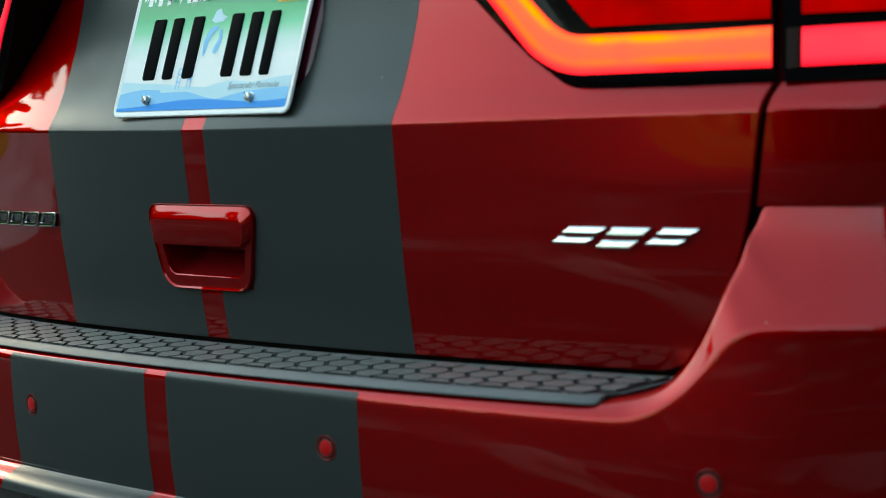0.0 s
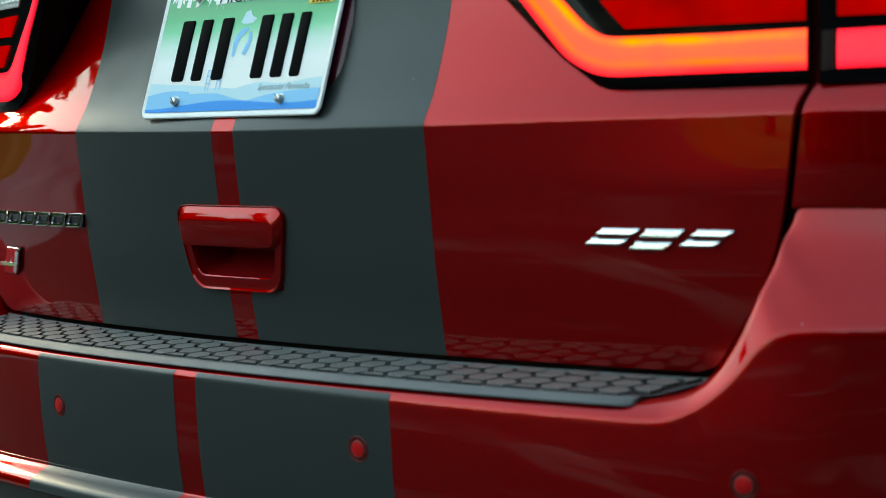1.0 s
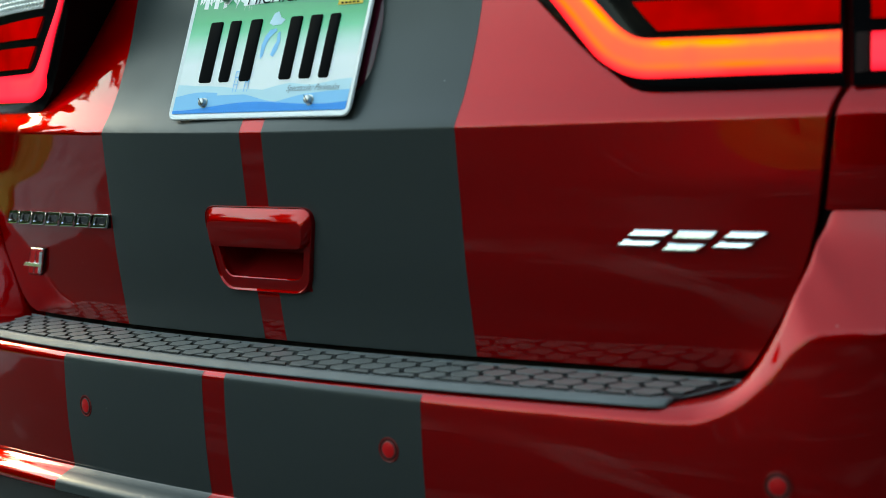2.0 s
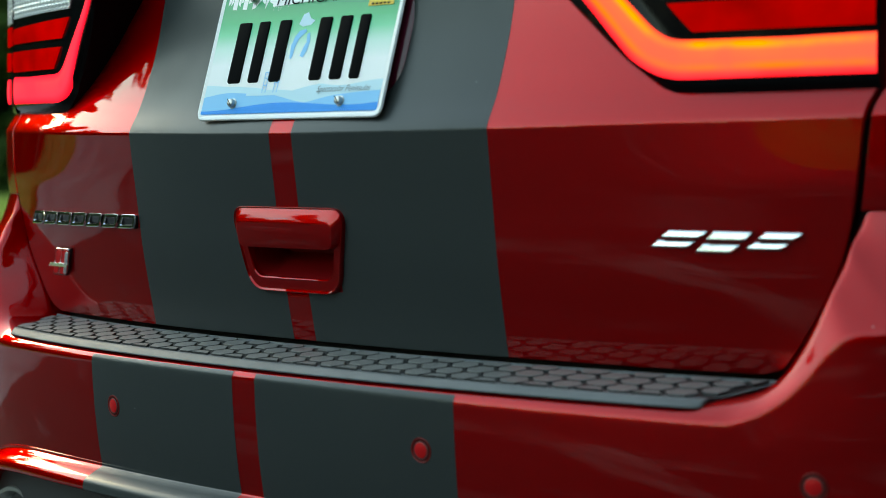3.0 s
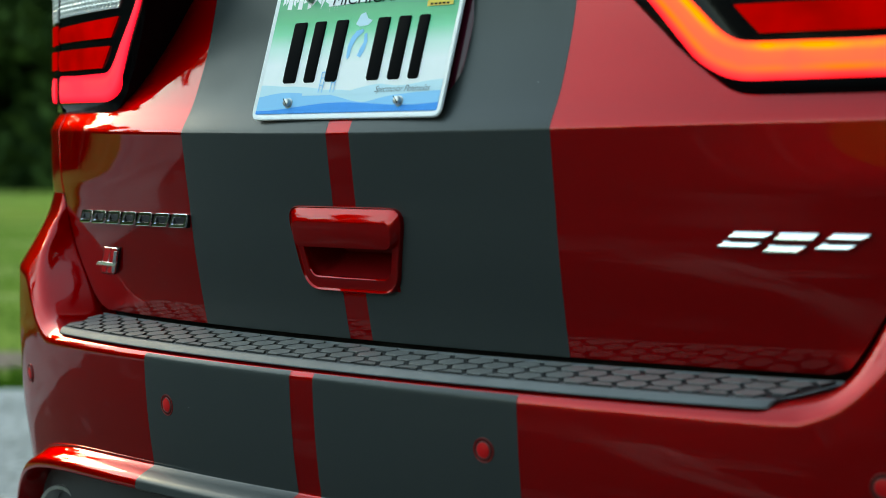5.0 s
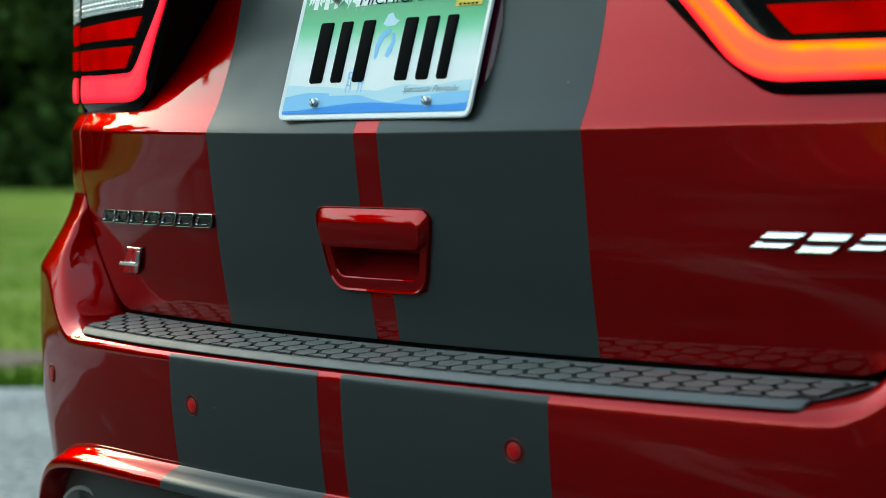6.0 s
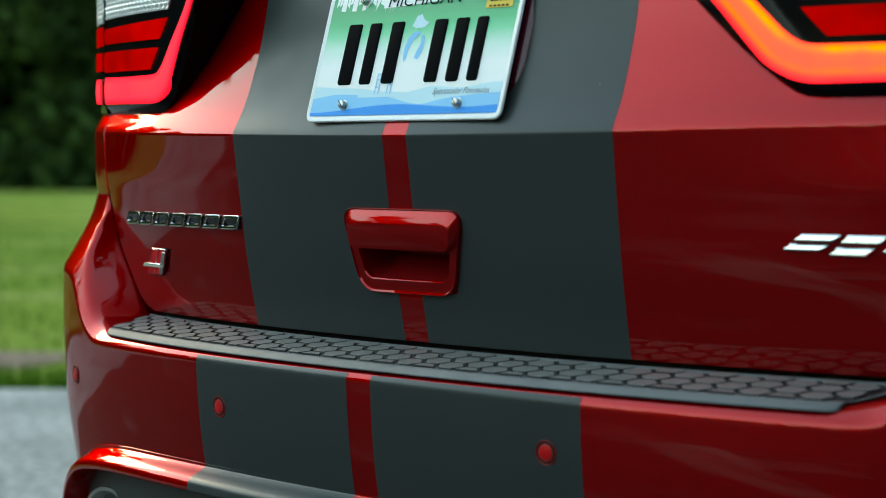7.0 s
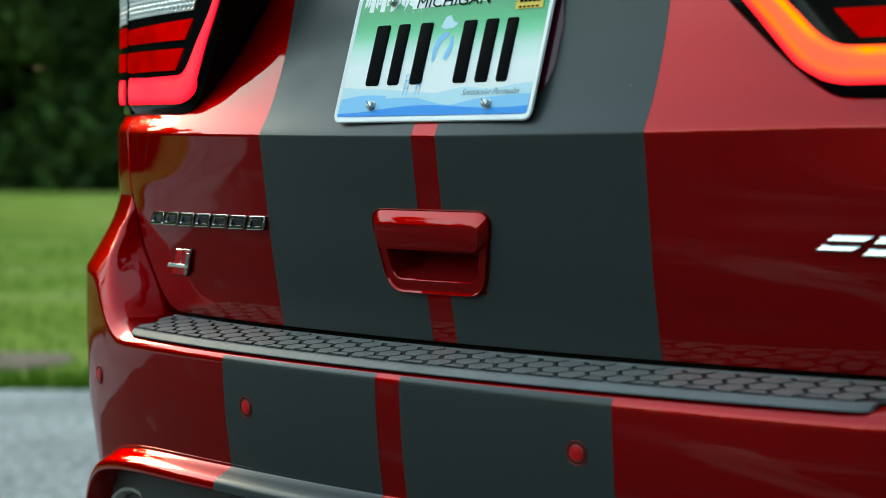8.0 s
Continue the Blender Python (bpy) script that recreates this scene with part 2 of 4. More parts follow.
def pale_trail(m, tint, angle, along_at, along_half, across_at, across_half):
    """A wispy pale trail across the unseen pavement behind the car, mirrored in its paint."""
    tc = m.node_tree.nodes.new("ShaderNodeTexCoord")
    mp = m.node_tree.nodes.new("ShaderNodeMapping")
    mp.inputs["Rotation"].default_value = (0, 0, -angle)
    link(m, tc, "Object", mp, "Vector")
    sep = m.node_tree.nodes.new("ShaderNodeSeparateXYZ")
    link(m, mp, "Vector", sep, "Vector")
    stretch = m.node_tree.nodes.new("ShaderNodeMapping")
    stretch.inputs["Scale"].default_value = (0.45, 1.6, 1.0)
    link(m, mp, "Vector", stretch, "Vector")
    n = node(m, "ShaderNodeTexNoise", Scale=2.2, Detail=6.0, Roughness=0.6)
    link(m, stretch, "Vector", n, "Vector")
    wob = maths(m, 'MULTIPLY', maths(m, 'SUBTRACT', n.outputs["Fac"], 0.5), 0.7)
    v = maths(m, 'ABSOLUTE', maths(m, 'SUBTRACT', maths(m, 'ADD', sep.outputs["Y"], wob), across_at), 0.0)
    u = maths(m, 'ABSOLUTE', maths(m, 'SUBTRACT', sep.outputs["X"], along_at), 0.0)
    masks = []
    for value, half in ((v, across_half), (u, along_half)):
        r = node(m, "ShaderNodeMapRange")
        r.interpolation_type = 'SMOOTHSTEP'
        r.inputs["From Min"].default_value, r.inputs["From Max"].default_value = half * 1.3, half * 0.15
        m.node_tree.links.new(value, r.inputs["Value"])
        masks.append(r.outputs["Result"])
    wisps = node(m, "ShaderNodeMapRange")
    wisps.inputs["From Min"].default_value, wisps.inputs["From Max"].default_value = 0.35, 0.7
    wisps.inputs["To Min"].default_value = 0.3
    link(m, n, "Fac", wisps, "Value")
    mask = maths(m, 'MULTIPLY', maths(m, 'MULTIPLY', masks[0], masks[1]), wisps.outputs["Result"])
    mix = m.node_tree.nodes.new("ShaderNodeMix")
    mix.data_type = 'RGBA'
    base = shader(m).inputs["Base Color"]
    m.node_tree.links.new(base.links[0].from_socket, mix.inputs[6])
    mix.inputs[7].default_value = (*tint, 1)
    m.node_tree.links.new(mask, mix.inputs[0])
    m.node_tree.links.new(mix.outputs[2], base)


pale_trail(asphalt, (0.36, 0.35, 0.335), radians(39), -1.65, 1.1, -1.64, 0.15)
old_asphalt = asphalt_material("old_asphalt", (0.165, 0.170, 0.175), (0.305, 0.308, 0.308), 0.9)
soil = material("soil", (0.175, 0.120, 0.092), 0.95, spec=0.05)
bump(soil, 40.0, 0.8, 0.03)
blade = material("grass_blade", (0.055, 0.14, 0.010), 0.8, spec=0.1)
bark = material("bark", (0.028, 0.022, 0.016), 0.9)
bump(bark, 14.0, 0.9, 0.03)
leaf = material("leaf", (0.035, 0.085, 0.020), 0.8, spec=0.08)
lc = leaf.node_tree.nodes.new("ShaderNodeNewGeometry")
lr = leaf.node_tree.nodes.new("ShaderNodeValToRGB")
lr.color_ramp.elements[0].color = (0.006, 0.019, 0.0045, 1)
lr.color_ramp.elements[1].color = (0.022, 0.049, 0.011, 1)
link(leaf, lc, "Random Per Island", lr, "Fac")
link(leaf, lr, "Color", shader(leaf), "Base Color")


# ---- mesh helpers ----
def part(name, bm, mat, parent=None, label="", sharp=32):
    """Links a bmesh as one mesh object under a thing or a part."""
    me = bpy.data.meshes.new(name)
    bm.to_mesh(me)
    bm.free()
    for p in me.polygons:
        p.use_smooth = True
    me.set_sharp_from_angle(angle=radians(sharp))
    for mt in (mat if isinstance(mat, (list, tuple)) else [mat]):
        me.materials.append(mt)
    ob = new(name, me)
    if parent is not None:
        ob.parent = parent
    if label:
        tagged(ob, label)
    return ob


def grid_bm(rows, uv=False, bm=None):
    """Quads over rows of points; a normal looks to the viewer when rows go up and columns go right."""
    bm = bm or bmesh.new()
    vs = [[bm.verts.new(p) for p in r] for r in rows]
    layer = bm.loops.layers.uv.verify() if uv else None
    nr, nc = len(vs), len(vs[0])
    for i in range(nr - 1):
        for j in range(nc - 1):
            f = bm.faces.new((vs[i][j], vs[i][j + 1], vs[i + 1][j + 1], vs[i + 1][j]))
            if uv:
                for lp, (a, b) in zip(f.loops, ((i, j), (i, j + 1), (i + 1, j + 1), (i + 1, j))):
                    lp[layer].uv = (b / (nc - 1), a / (nr - 1))
    return bm


def thicken(ob, depth, offset=-1.0):
    mod = ob.modifiers.new("thickness", 'SOLIDIFY')
    mod.thickness, mod.offset = depth, offset
    return ob


def loft_bm(loops, cap_first=False, cap_last=True, bm=None):
    """Closed loops of equal count, joined one to the next."""
    bm = bm or bmesh.new()
    vs = [[bm.verts.new(p) for p in l] for l in loops]
    n = len(vs[0])
    for a, b in zip(vs, vs[1:]):
        for j in range(n):
            k = (j + 1) % n
            bm.faces.new((a[j], a[k], b[k], b[j]))
    if cap_last:
        bm.faces.new(vs[-1])
    if cap_first:
        bm.faces.new(vs[0][::-1])
    return bm


def curve(xs, ys):
    """A smooth curve through points (monotone cubic)."""
    xs, ys = np.array(xs, float), np.array(ys, float)
    h = np.diff(xs)
    dl = np.diff(ys) / h
    m = np.zeros(len(xs))
    m[0], m[-1] = dl[0], dl[-1]
    for i in range(1, len(xs) - 1):
        if dl[i - 1] * dl[i] > 0:
            w1, w2 = 2 * h[i] + h[i - 1], h[i] + 2 * h[i - 1]
            m[i] = (w1 + w2) / (w1 / dl[i - 1] + w2 / dl[i])

    def at(x):
        i = int(np.clip(np.searchsorted(xs, x) - 1, 0, len(h) - 1))
        t = (x - xs[i]) / h[i]
        if t < 0:
            return float(ys[0] + m[0] * (x - xs[0]))
        if t > 1:
            return float(ys[-1] + m[-1] * (x - xs[-1]))
        return float((1 + 2 * t) * (1 - t) ** 2 * ys[i] + t * (1 - t) ** 2 * h[i] * m[i]
                     + t * t * (3 - 2 * t) * ys[i + 1] + t * t * (t - 1) * h[i] * m[i + 1])
    return at


def along(points, n):
    """n points evenly spread along a polyline."""
    a = np.array(points, float)
    s = np.concatenate([[0], np.cumsum(np.linalg.norm(np.diff(a, axis=0), axis=1))])
    u = np.linspace(0, s[-1], n)
    return np.stack([np.interp(u, s, a[:, k]) for k in range(a.shape[1])], 1)


def rounded(points, radii, n=5, closed=False):
    """A polyline with its corners rounded; n points a corner."""
    pts = [Vector(p) for p in points]
    out = []
    m = len(pts)
    for i, p in enumerate(pts):
        if not closed and i in (0, m - 1):
            out.append(p)
            continue
        a, b = pts[i - 1], pts[(i + 1) % m]
        r = radii[i] if isinstance(radii, (list, tuple)) else radii
        ra, rb = min(r, (a - p).length * 0.49), min(r, (b - p).length * 0.49)
        s, e = p + (a - p).normalized() * ra, p + (b - p).normalized() * rb
        for k in range(n):
            t = k / (n - 1)
            out.append(s * (1 - t) ** 2 + p * 2 * t * (1 - t) + e * t * t)
    return out


# ---- the plan of the car's tail: a bowed rear, round corners, straight flanks ----
HALF, CORNER = 0.674, 0.37


def rear_line():
    xs = np.linspace(0, HALF, 200)
    pts = [(x, -0.019 + 0.17 * x * x + 0.1 * x ** 4) for x in xs]
    a0 = math.atan(0.34 * HALF + 0.4 * HALF ** 3)
    x0, y0 = pts[-1]
    for a in np.linspace(a0, math.pi / 2, 100)[1:]:
        pts.append((x0 + CORNER * (math.sin(a) - math.sin(a0)), y0 + CORNER * (math.cos(a0) - math.cos(a))))
    pts.append((pts[-1][0], 4.5))
    a = np.array(pts)
    a = np.vstack([a[:0:-1] * [-1, 1], a])
    s = np.concatenate([[0], np.cumsum(np.linalg.norm(np.diff(a, axis=0), axis=1))])
    s -= s[len(s) // 2]
    tan = np.zeros_like(a)
    tan[1:-1] = a[2:] - a[:-2]
    tan[-3:], tan[:3] = (0, 1), (0, -1)
    tan /= np.linalg.norm(tan, axis=1)[:, None]
    return s, a, np.stack([tan[:, 1], -tan[:, 0]], 1)


LINE_S, LINE_P, LINE_N = rear_line()
END_S = float(LINE_S[-1])


def on(s, z, d=0.0):
    """The point s metres round the tail, at height z, d metres proud of its crease line."""
    x, y = np.interp(s, LINE_S, LINE_P[:, 0]), np.interp(s, LINE_S, LINE_P[:, 1])
    nx, ny = np.interp(s, LINE_S, LINE_N[:, 0]), np.interp(s, LINE_S, LINE_N[:, 1])
    return Vector((x + nx * d, y + ny * d, z))


GATE_LOW = curve([.800, .817, .84, .87, .905, .94, .963, 1.0, 1.036], [-.041, -.036, -.031, -.025, -.0185, -.0135, -.0105, -.005, 0])
GATE_HIGH = curve([1.036, 1.042, 1.067, 1.104, 1.142, 1.187, 1.26, 1.35], [0, -.0022, -.014, -.027, -.038, -.047, -.061, -.078])


def gate(z):
    return GATE_LOW(z) if z <= 1.036 else GATE_HIGH(z)


LAMP_EDGE = curve([1.07, 1.0865, 1.10, 1.117, 1.1545, 1.205, 1.26], [.510, .470, .450, .4315, .395, .350, .330])


def flare(s, z):
    """Below the crease the gate's outer ends are less hollow than its middle."""
    u = min(1.0, max(0.0, (abs(s) - .40) / .26))
    w = min(1.0, max(0.0, (1.036 - z) / .05)) * min(1.0, max(0.0, (z - .805) / .03))
    return .006 * u * u * (3 - 2 * u) * w


LIFT_W = curve([.95, .97, 1.00, 1.036, 1.06, 1.09, 1.15], [0, .08, .5, 1, .6, .2, 0])


def lift(s, z):
    """The crease climbs a little towards the corners."""
    if z <= .95 or z >= 1.15:
        return z
    return z + min(.0022 + .0103 * (abs(s) / .68) ** 1.6, .0135) * LIFT_W(z)


GATE_EDGE = curve([.817, .820, .8225, .830, .840, .861, .881, .9085, .9235, .945, .967, .988, 1.0, 1.03, 1.048, 1.072, 1.10, 1.30],
                  [.578, .590, .598, .606, .614, .628, .641, .655, .661, .667, .672, .6755, .677, .681, .6835, .691, .693, .695])

car = tagged(new("car"), "dark red SUV with charcoal stripes and lit tail lamps on asphalt", "car")

# ---- tailgate ----
def spread(a, b, n):
    return [a + (b - a) * i / (n - 1) for i in range(n)]


GATE_Z = ([.817, .8175, .8185, .820, .823, .826, .831, .837, .845, .853, .862, .872] + spread(.880, 1.030, 22)
          + [1.0335, 1.036, 1.0375, 1.0395, 1.042] + spread(1.047, 1.26, 26))
INNER = 0.44


def behind_handle(c):
    return .874 < c.z < .955 and abs(c.x) < .069 + (c.z - .872) * .2


def gate_rows(off=0.0, shrink=0.0):
    rows = []
    for z in GATE_Z:
        e = GATE_EDGE(z) - shrink
        cols = [-e, -e + .0006, -e + .0020] + [-e + (e - INNER) * k / 10 for k in range(1, 10)] + spread(-INNER, -0.09, 12)[:-1]
        cols += spread(-0.09, 0.09, 19) + spread(0.09, INNER, 12)[1:] + [INNER + (e - INNER) * k / 10 for k in range(1, 10)] + [e - .0020, e - .0006, e]
        rows.append([on(s, lift(s, z), gate(z) + off + flare(s, z)) for s in cols])
    return rows


bm = grid_bm(gate_rows())
for f in list(bm.faces):
    c = f.calc_center_median()
    if behind_handle(c):
        bm.faces.remove(f)
tailgate = thicken(part("tailgate", bm, red_paint, car, "dark red metallic tailgate panel with a sharp crease"), 0.014)

# charcoal stripes on the tailgate, one each side of the red pinstripe
STRIPE_IN, STRIPE_OUT = 0.0185, 0.2955


def stripe(rows_of, name, parent):
    for side in (-1, 1):
        lo, hi = sorted((side * STRIPE_IN, side * STRIPE_OUT))
        part(name, grid_bm(rows_of(lo, hi)), vinyl, parent, "satin charcoal vinyl stripe")


def gate_stripe_rows(lo, hi):
    rows = []
    for z in GATE_Z:
        rows.append([on(s, lift(s, z), gate(z) + 0.0002 + flare(s, z)) for s in ([lo + (hi - lo) * k / 30 for k in range(31)])])
    return rows


for side in (-1, 1):
    lo, hi = sorted((side * STRIPE_IN, side * STRIPE_OUT))
    bm = grid_bm(gate_stripe_rows(lo, hi))
    for f in list(bm.faces):
        c = f.calc_center_median()
        if behind_handle(c):
            bm.faces.remove(f)
    part("stripe", bm, vinyl, tailgate, "satin charcoal vinyl stripe")

# black jamb behind the gap round the tailgate
rows = []
for z in spread(.806, 1.26, 40):
    e = GATE_EDGE(max(z, .817))
    rows.append([on(side * (e + o), z, gate(z) - 0.022) for side in (1,) for o in (-0.03, 0.0, 0.035)])
part("door_seal", grid_bm(rows), rubber, car, "black rubber seal")
rows = []
for z in spread(.806, 1.26, 40):
    e = GATE_EDGE(max(z, .817))
    rows.append([on(-(e + o), z, gate(z) - 0.022) for o in (0.035, 0.0, -0.03)])
part("door_seal", grid_bm(rows), rubber, car, "black rubber seal")
rows = [[on(s, z, -0.058) for s in spread(-.62, .62, 30)] for z in (.785, .80, .83)]
part("door_seal", grid_bm(rows), rubber, car, "black rubber seal")


# ---- bumper cover: inner edge, top edge and ridge from the middle outwards ----
SECTION = [
    ((0, .8030, -.042), (0, .7908, .043), (0, .7835, .050)),
    ((.25, .8030, -.042), (.25, .7908, .043), (.25, .7825, .050)),
    ((.45, .8030, -.042), (.45, .7915, .042), (.45, .7815, .050)),
    ((.540, .8040, -.041), (.54, .7940, .039), (.54, .7812, .050)),
    ((.590, .8060, -.038), (.572, .799, .035), (.577, .782, .0495)),
    ((.606, .8140, -.034), (.597, .806, .034), (.604, .7905, .049)),
    ((.617, .829, -.030), (.617, .818, .035), (.628, .8055, .0485)),
    ((.631, .853, -.024), (.634, .838, .036), (.651, .828, .048)),
    ((.646, .877, -.019), (.648, .864, .034), (.667, .848, .0475)),
    ((.661, .905, -.014), (.659, .892, .028), (.682, .860, .047)),
    ((.670, .930, -.010), (.667, .915, .0165), (.703, .8635, .046)),
    ((.678, .952, -.007), (.674, .935, .006), (.727, .8650, .045)),
    ((.688, .966, -.005), (.698, .934, .004), (.752, .8662, .0435)),
    ((.720, .966, -.0045), (.735, .933, .004), (.776, .8665, .0428)),
    ((.80, .966, -.0042), (.80, .932, .005), (.81, .8655, .0425)),
    ((.95, .966, -.004), (.95, .932, .006), (.95, .8645, .0425)),
    ((1.10, .966, -.004), (1.10, .932, .006), (1.10, .8645, .0425)),
    ((1.50, .966, -.004), (1.50, .932, .005), (1.50, .8645, .040)),
    ((END_S, .966, -.004), (END_S, .932, .004), (END_S, .8645, .030)),
]


def section_curves():
    flat = np.array([[c for p in row for c in p] for row in SECTION])
    key = np.concatenate([[0], np.cumsum(np.linalg.norm(np.diff(flat, axis=0), axis=1))])
    return key, [curve(key, flat[:, k]) for k in range(9)]


SEC_KEY, SEC_C = section_curves()
FACE = curve([.40, .50, .60, .64, .665, .69, .73, .79, .90], [-.035, .005, .027, .033, .038, .042, .0465, .050, .050])


def bumper_section(u):
    a = [c(u) for c in SEC_C]
    A, T, B = Vector(a[0:3]), Vector(a[3:6]), Vector(a[6:9])
    M = B + Vector((0, -0.03, FACE(B.y - 0.03) - FACE(B.y)))
    wide = min(1.0, max(0.0, (T.x - .66) / .05))
    poly = rounded([A, T, B, M], [0, 0.010 + 0.025 * wide, 0.0045, 0], 9)
    # denser between the rounds
    out = []
    for p, q in zip(poly, poly[1:]):
        out.append(p)
        if (q - p).length > 0.012:
            out += [p.lerp(q, k / 4) for k in (1, 2, 3)]
    out.append(poly[-1])
    pts = [Vector(v) for v in along([tuple(p) for p in out], 44)]
    pts[1:1] = [pts[0].lerp(pts[1], .15)]
    last = pts[-1]
    for z in np.linspace(last.y, .42, 22)[1:]:
        keep = min(1.0, max(.25, (z - .60) / .15))
        pts.append(Vector((last.x, z, FACE(z) + (last.z - FACE(last.y)) * keep)))
    return pts


us = np.interp(np.concatenate([np.linspace(0, 2, 9), np.linspace(2, 14, 85)[1:], np.linspace(14, 18, 17)[1:]]), np.arange(19), SEC_KEY)
right = [bumper_section(u) for u in us]
cols = [[(-p.x, p.y, p.z) for p in c] for c in right[:0:-1]] + [[(p.x, p.y, p.z) for p in c] for c in right]
rows = [[on(*cols[j][i]) for j in range(len(cols))] for i in range(len(cols[0]) - 1, -1, -1)]
bumper = thicken(part("bumper", grid_bm(rows), red_paint, car, "dark red bumper cover sweeping up at its corners"), 0.004)


def bumper_stripe_rows(lo, hi):
    rows = []
    prof = bumper_section(0.0)
    for k in range(len(prof) - 1, 0, -1):
        r = []
        for s in spread(lo, hi, 16):
            sec = bumper_section(abs(s) / .25 * SEC_KEY[1]) if abs(s) <= .25 else bumper_section(SEC_KEY[1] + (abs(s) - .25) / .2 * (SEC_KEY[2] - SEC_KEY[1]))
            p = sec[k]
            r.append((s, p))
        rows.append(r)
    keep = []
    for r in rows:
        z0 = r[0][1].y
        if .655 < z0 < .7875 and (z0 < .775 or r[0][1].z > .0440):
            keep.append([on(s, p.y + (0.0002 if p.y > .780 else 0), p.z + 0.0002) for s, p in r])
    return keep


stripe(bumper_stripe_rows, "stripe", bumper)

# ---- lip under the bumper and the valance below it ----
LIP_PATH = rounded([Vector(p) for p in ((0, .6465), (.33, .6455), (.53, .6415), (.640, .624), (.684, .575), (.690, .47))], [0, .1, .08, .05, .05, 0], 6)
LIP_PATH = along([tuple(p) for p in LIP_PATH], 46)
LIP_CUT = [(.0140, .033), (.0136, .0362), (.0129, .0369), (.0121, .0367), (.0102, .0366), (.0090, .0374), (.0040, .0468), (-.0008, .0558),
           (-.0038, .0596), (-.0080, .0618), (-.0150, .0620), (-.0178, .0580), (-.0178, .030)]


def lip_rows(span=None, off=0.0):
    half = []
    for i, (s, z) in enumerate(LIP_PATH):
        a, b = LIP_PATH[max(i - 1, 0)], LIP_PATH[min(i + 1, len(LIP_PATH) - 1)]
        t = Vector((b[0] - a[0], b[1] - a[1])).normalized()
        half.append([(s - t.y * o, z + t.x * o, d) for o, d in LIP_CUT])
    cols = [[(-x, z, d) for x, z, d in c] for c in half[:0:-1]] + half
    if span:
        lo, hi = span
        ref = np.array([c[8][0] for c in cols])
        cols = [[tuple(np.interp(s, ref, [c[k][j] for c in cols]) if j else s for j in range(3)) for k in range(len(LIP_CUT))] for s in spread(lo, hi, 16)]
        cols = [[(s, z, d + off) for s, z, d in c[1:12]] for c in cols]
    return [[on(*cols[j][i]) for j in range(len(cols))] for i in range(len(cols[0]) - 1, -1, -1)]


lip = part("bumper_lip", grid_bm(lip_rows()), red_paint, car, "dark red lip above the valance", 50)
stripe(lambda lo, hi: lip_rows((lo, hi), 0.0002), "stripe", lip)
rows = []
for z in spread(.42, .634, 16):
    half = float(np.interp(-z, [-p[1] for p in LIP_PATH[12:]], [p[0] for p in LIP_PATH[12:]])) - .004
    rows.append([on(s, z, FACE(z) + .004) for s in spread(-half, half, 60)])
valance = part("valance", grid_bm(rows), valance_plastic, car, "dark grey plastic valance")
for side in (-1, 1):
    c = on(side * .578, .553, 0.012)
    loops = []
    for r, dy in ((.040, .14), (.040, -.012), (.0415, -.018), (.0405, -.023), (.036, -.023), (.031, -.014), (.030, .12)):
        loops.append([c + Vector((r * 1.25 * math.cos(a), dy, r * math.sin(a))) for a in np.linspace(0, 2 * math.pi, 32, endpoint=False)])
    part("exhaust_tip", loft_bm(loops, False, True), exhaust_steel, car, "brushed steel exhaust tip")


# ---- quarter panels, upper body, underside ----
for side in (-1, 1):
    rows = []
    for z in [.9655, .9660, .9680, .98, 1.0, 1.015, 1.028, 1.0335, 1.036, 1.0375, 1.0395, 1.042] + spread(1.047, 1.0705, 5):
        lo = GATE_EDGE(z) + 0.0075
        ss = [lo, lo + .0006] + spread(lo + .0020, .78, 12) + spread(.78, 1.1, 14)[1:] + [1.3, 1.8, 2.6, END_S]
        soft = [max(0.0, 1 - max(0, s - lo) / .35) for s in ss]
        ledge = gate(z)
        line = [on(side * s, lift(s, z), ledge * (0.35 + 0.65 * k) if z > 1.036 else ledge + flare(s, z)) for s, k in zip(ss, soft)]
        rows.append(line if side > 0 else line[::-1])
    thicken(part("quarter_panel", grid_bm(rows), red_paint, car, "dark red rear quarter panel"), 0.012)

rows = []
for z, d in ((1.055, -.012), (1.09, -.016), (1.25, -.05), (1.28, -.072), (1.40, -.105), (1.55, -.16), (1.68, -.225), (1.74, -.285), (1.765, -.36)):
    ss = spread(.70, 1.1, 14) + [1.4, 2.0, 2.8, 3.6, END_S]
    if z > 1.25:
        ss = spread(-.70, .70, 30)[15:] + ss[1:]
        full = [-s for s in ss[::-1]] + ss
        rows.append([on(s, z, d) for s in full])
bm = grid_bm(rows)
top = [v for v in bm.verts if v.co.z > 1.76]
bm.faces.new([v for v in top])
part("upper_body", bm, red_paint, car, "dark red upper body")
for side in (-1, 1):
    rows = []
    for z, d in ((1.066, -.03), (1.12, -.035), (1.20, -.045), (1.285, -.074)):
        line = [on(side * s, z, d) for s in spread(.69, 1.1, 12) + [1.4, 2.2, END_S]]
        rows.append(line if side > 0 else line[::-1])
    part("side_panel", grid_bm(rows), red_paint, car, "dark red upper side panel")
bm = grid_bm([[Vector((x, y, .421)) for x in (-.92, 0, .92)] for y in (.16, 2.2, 4.5)])
thicken(part("underbody", bm, rubber, car, "black underbody"), 0.03)
bm = grid_bm([[Vector((x, 4.5, z)) for x in (-.93, -.4, 0, .4, .93)] for z in (.42, 1.0, 1.4)][::-1])
part("front_panel", bm, red_paint, car, "dark red front")


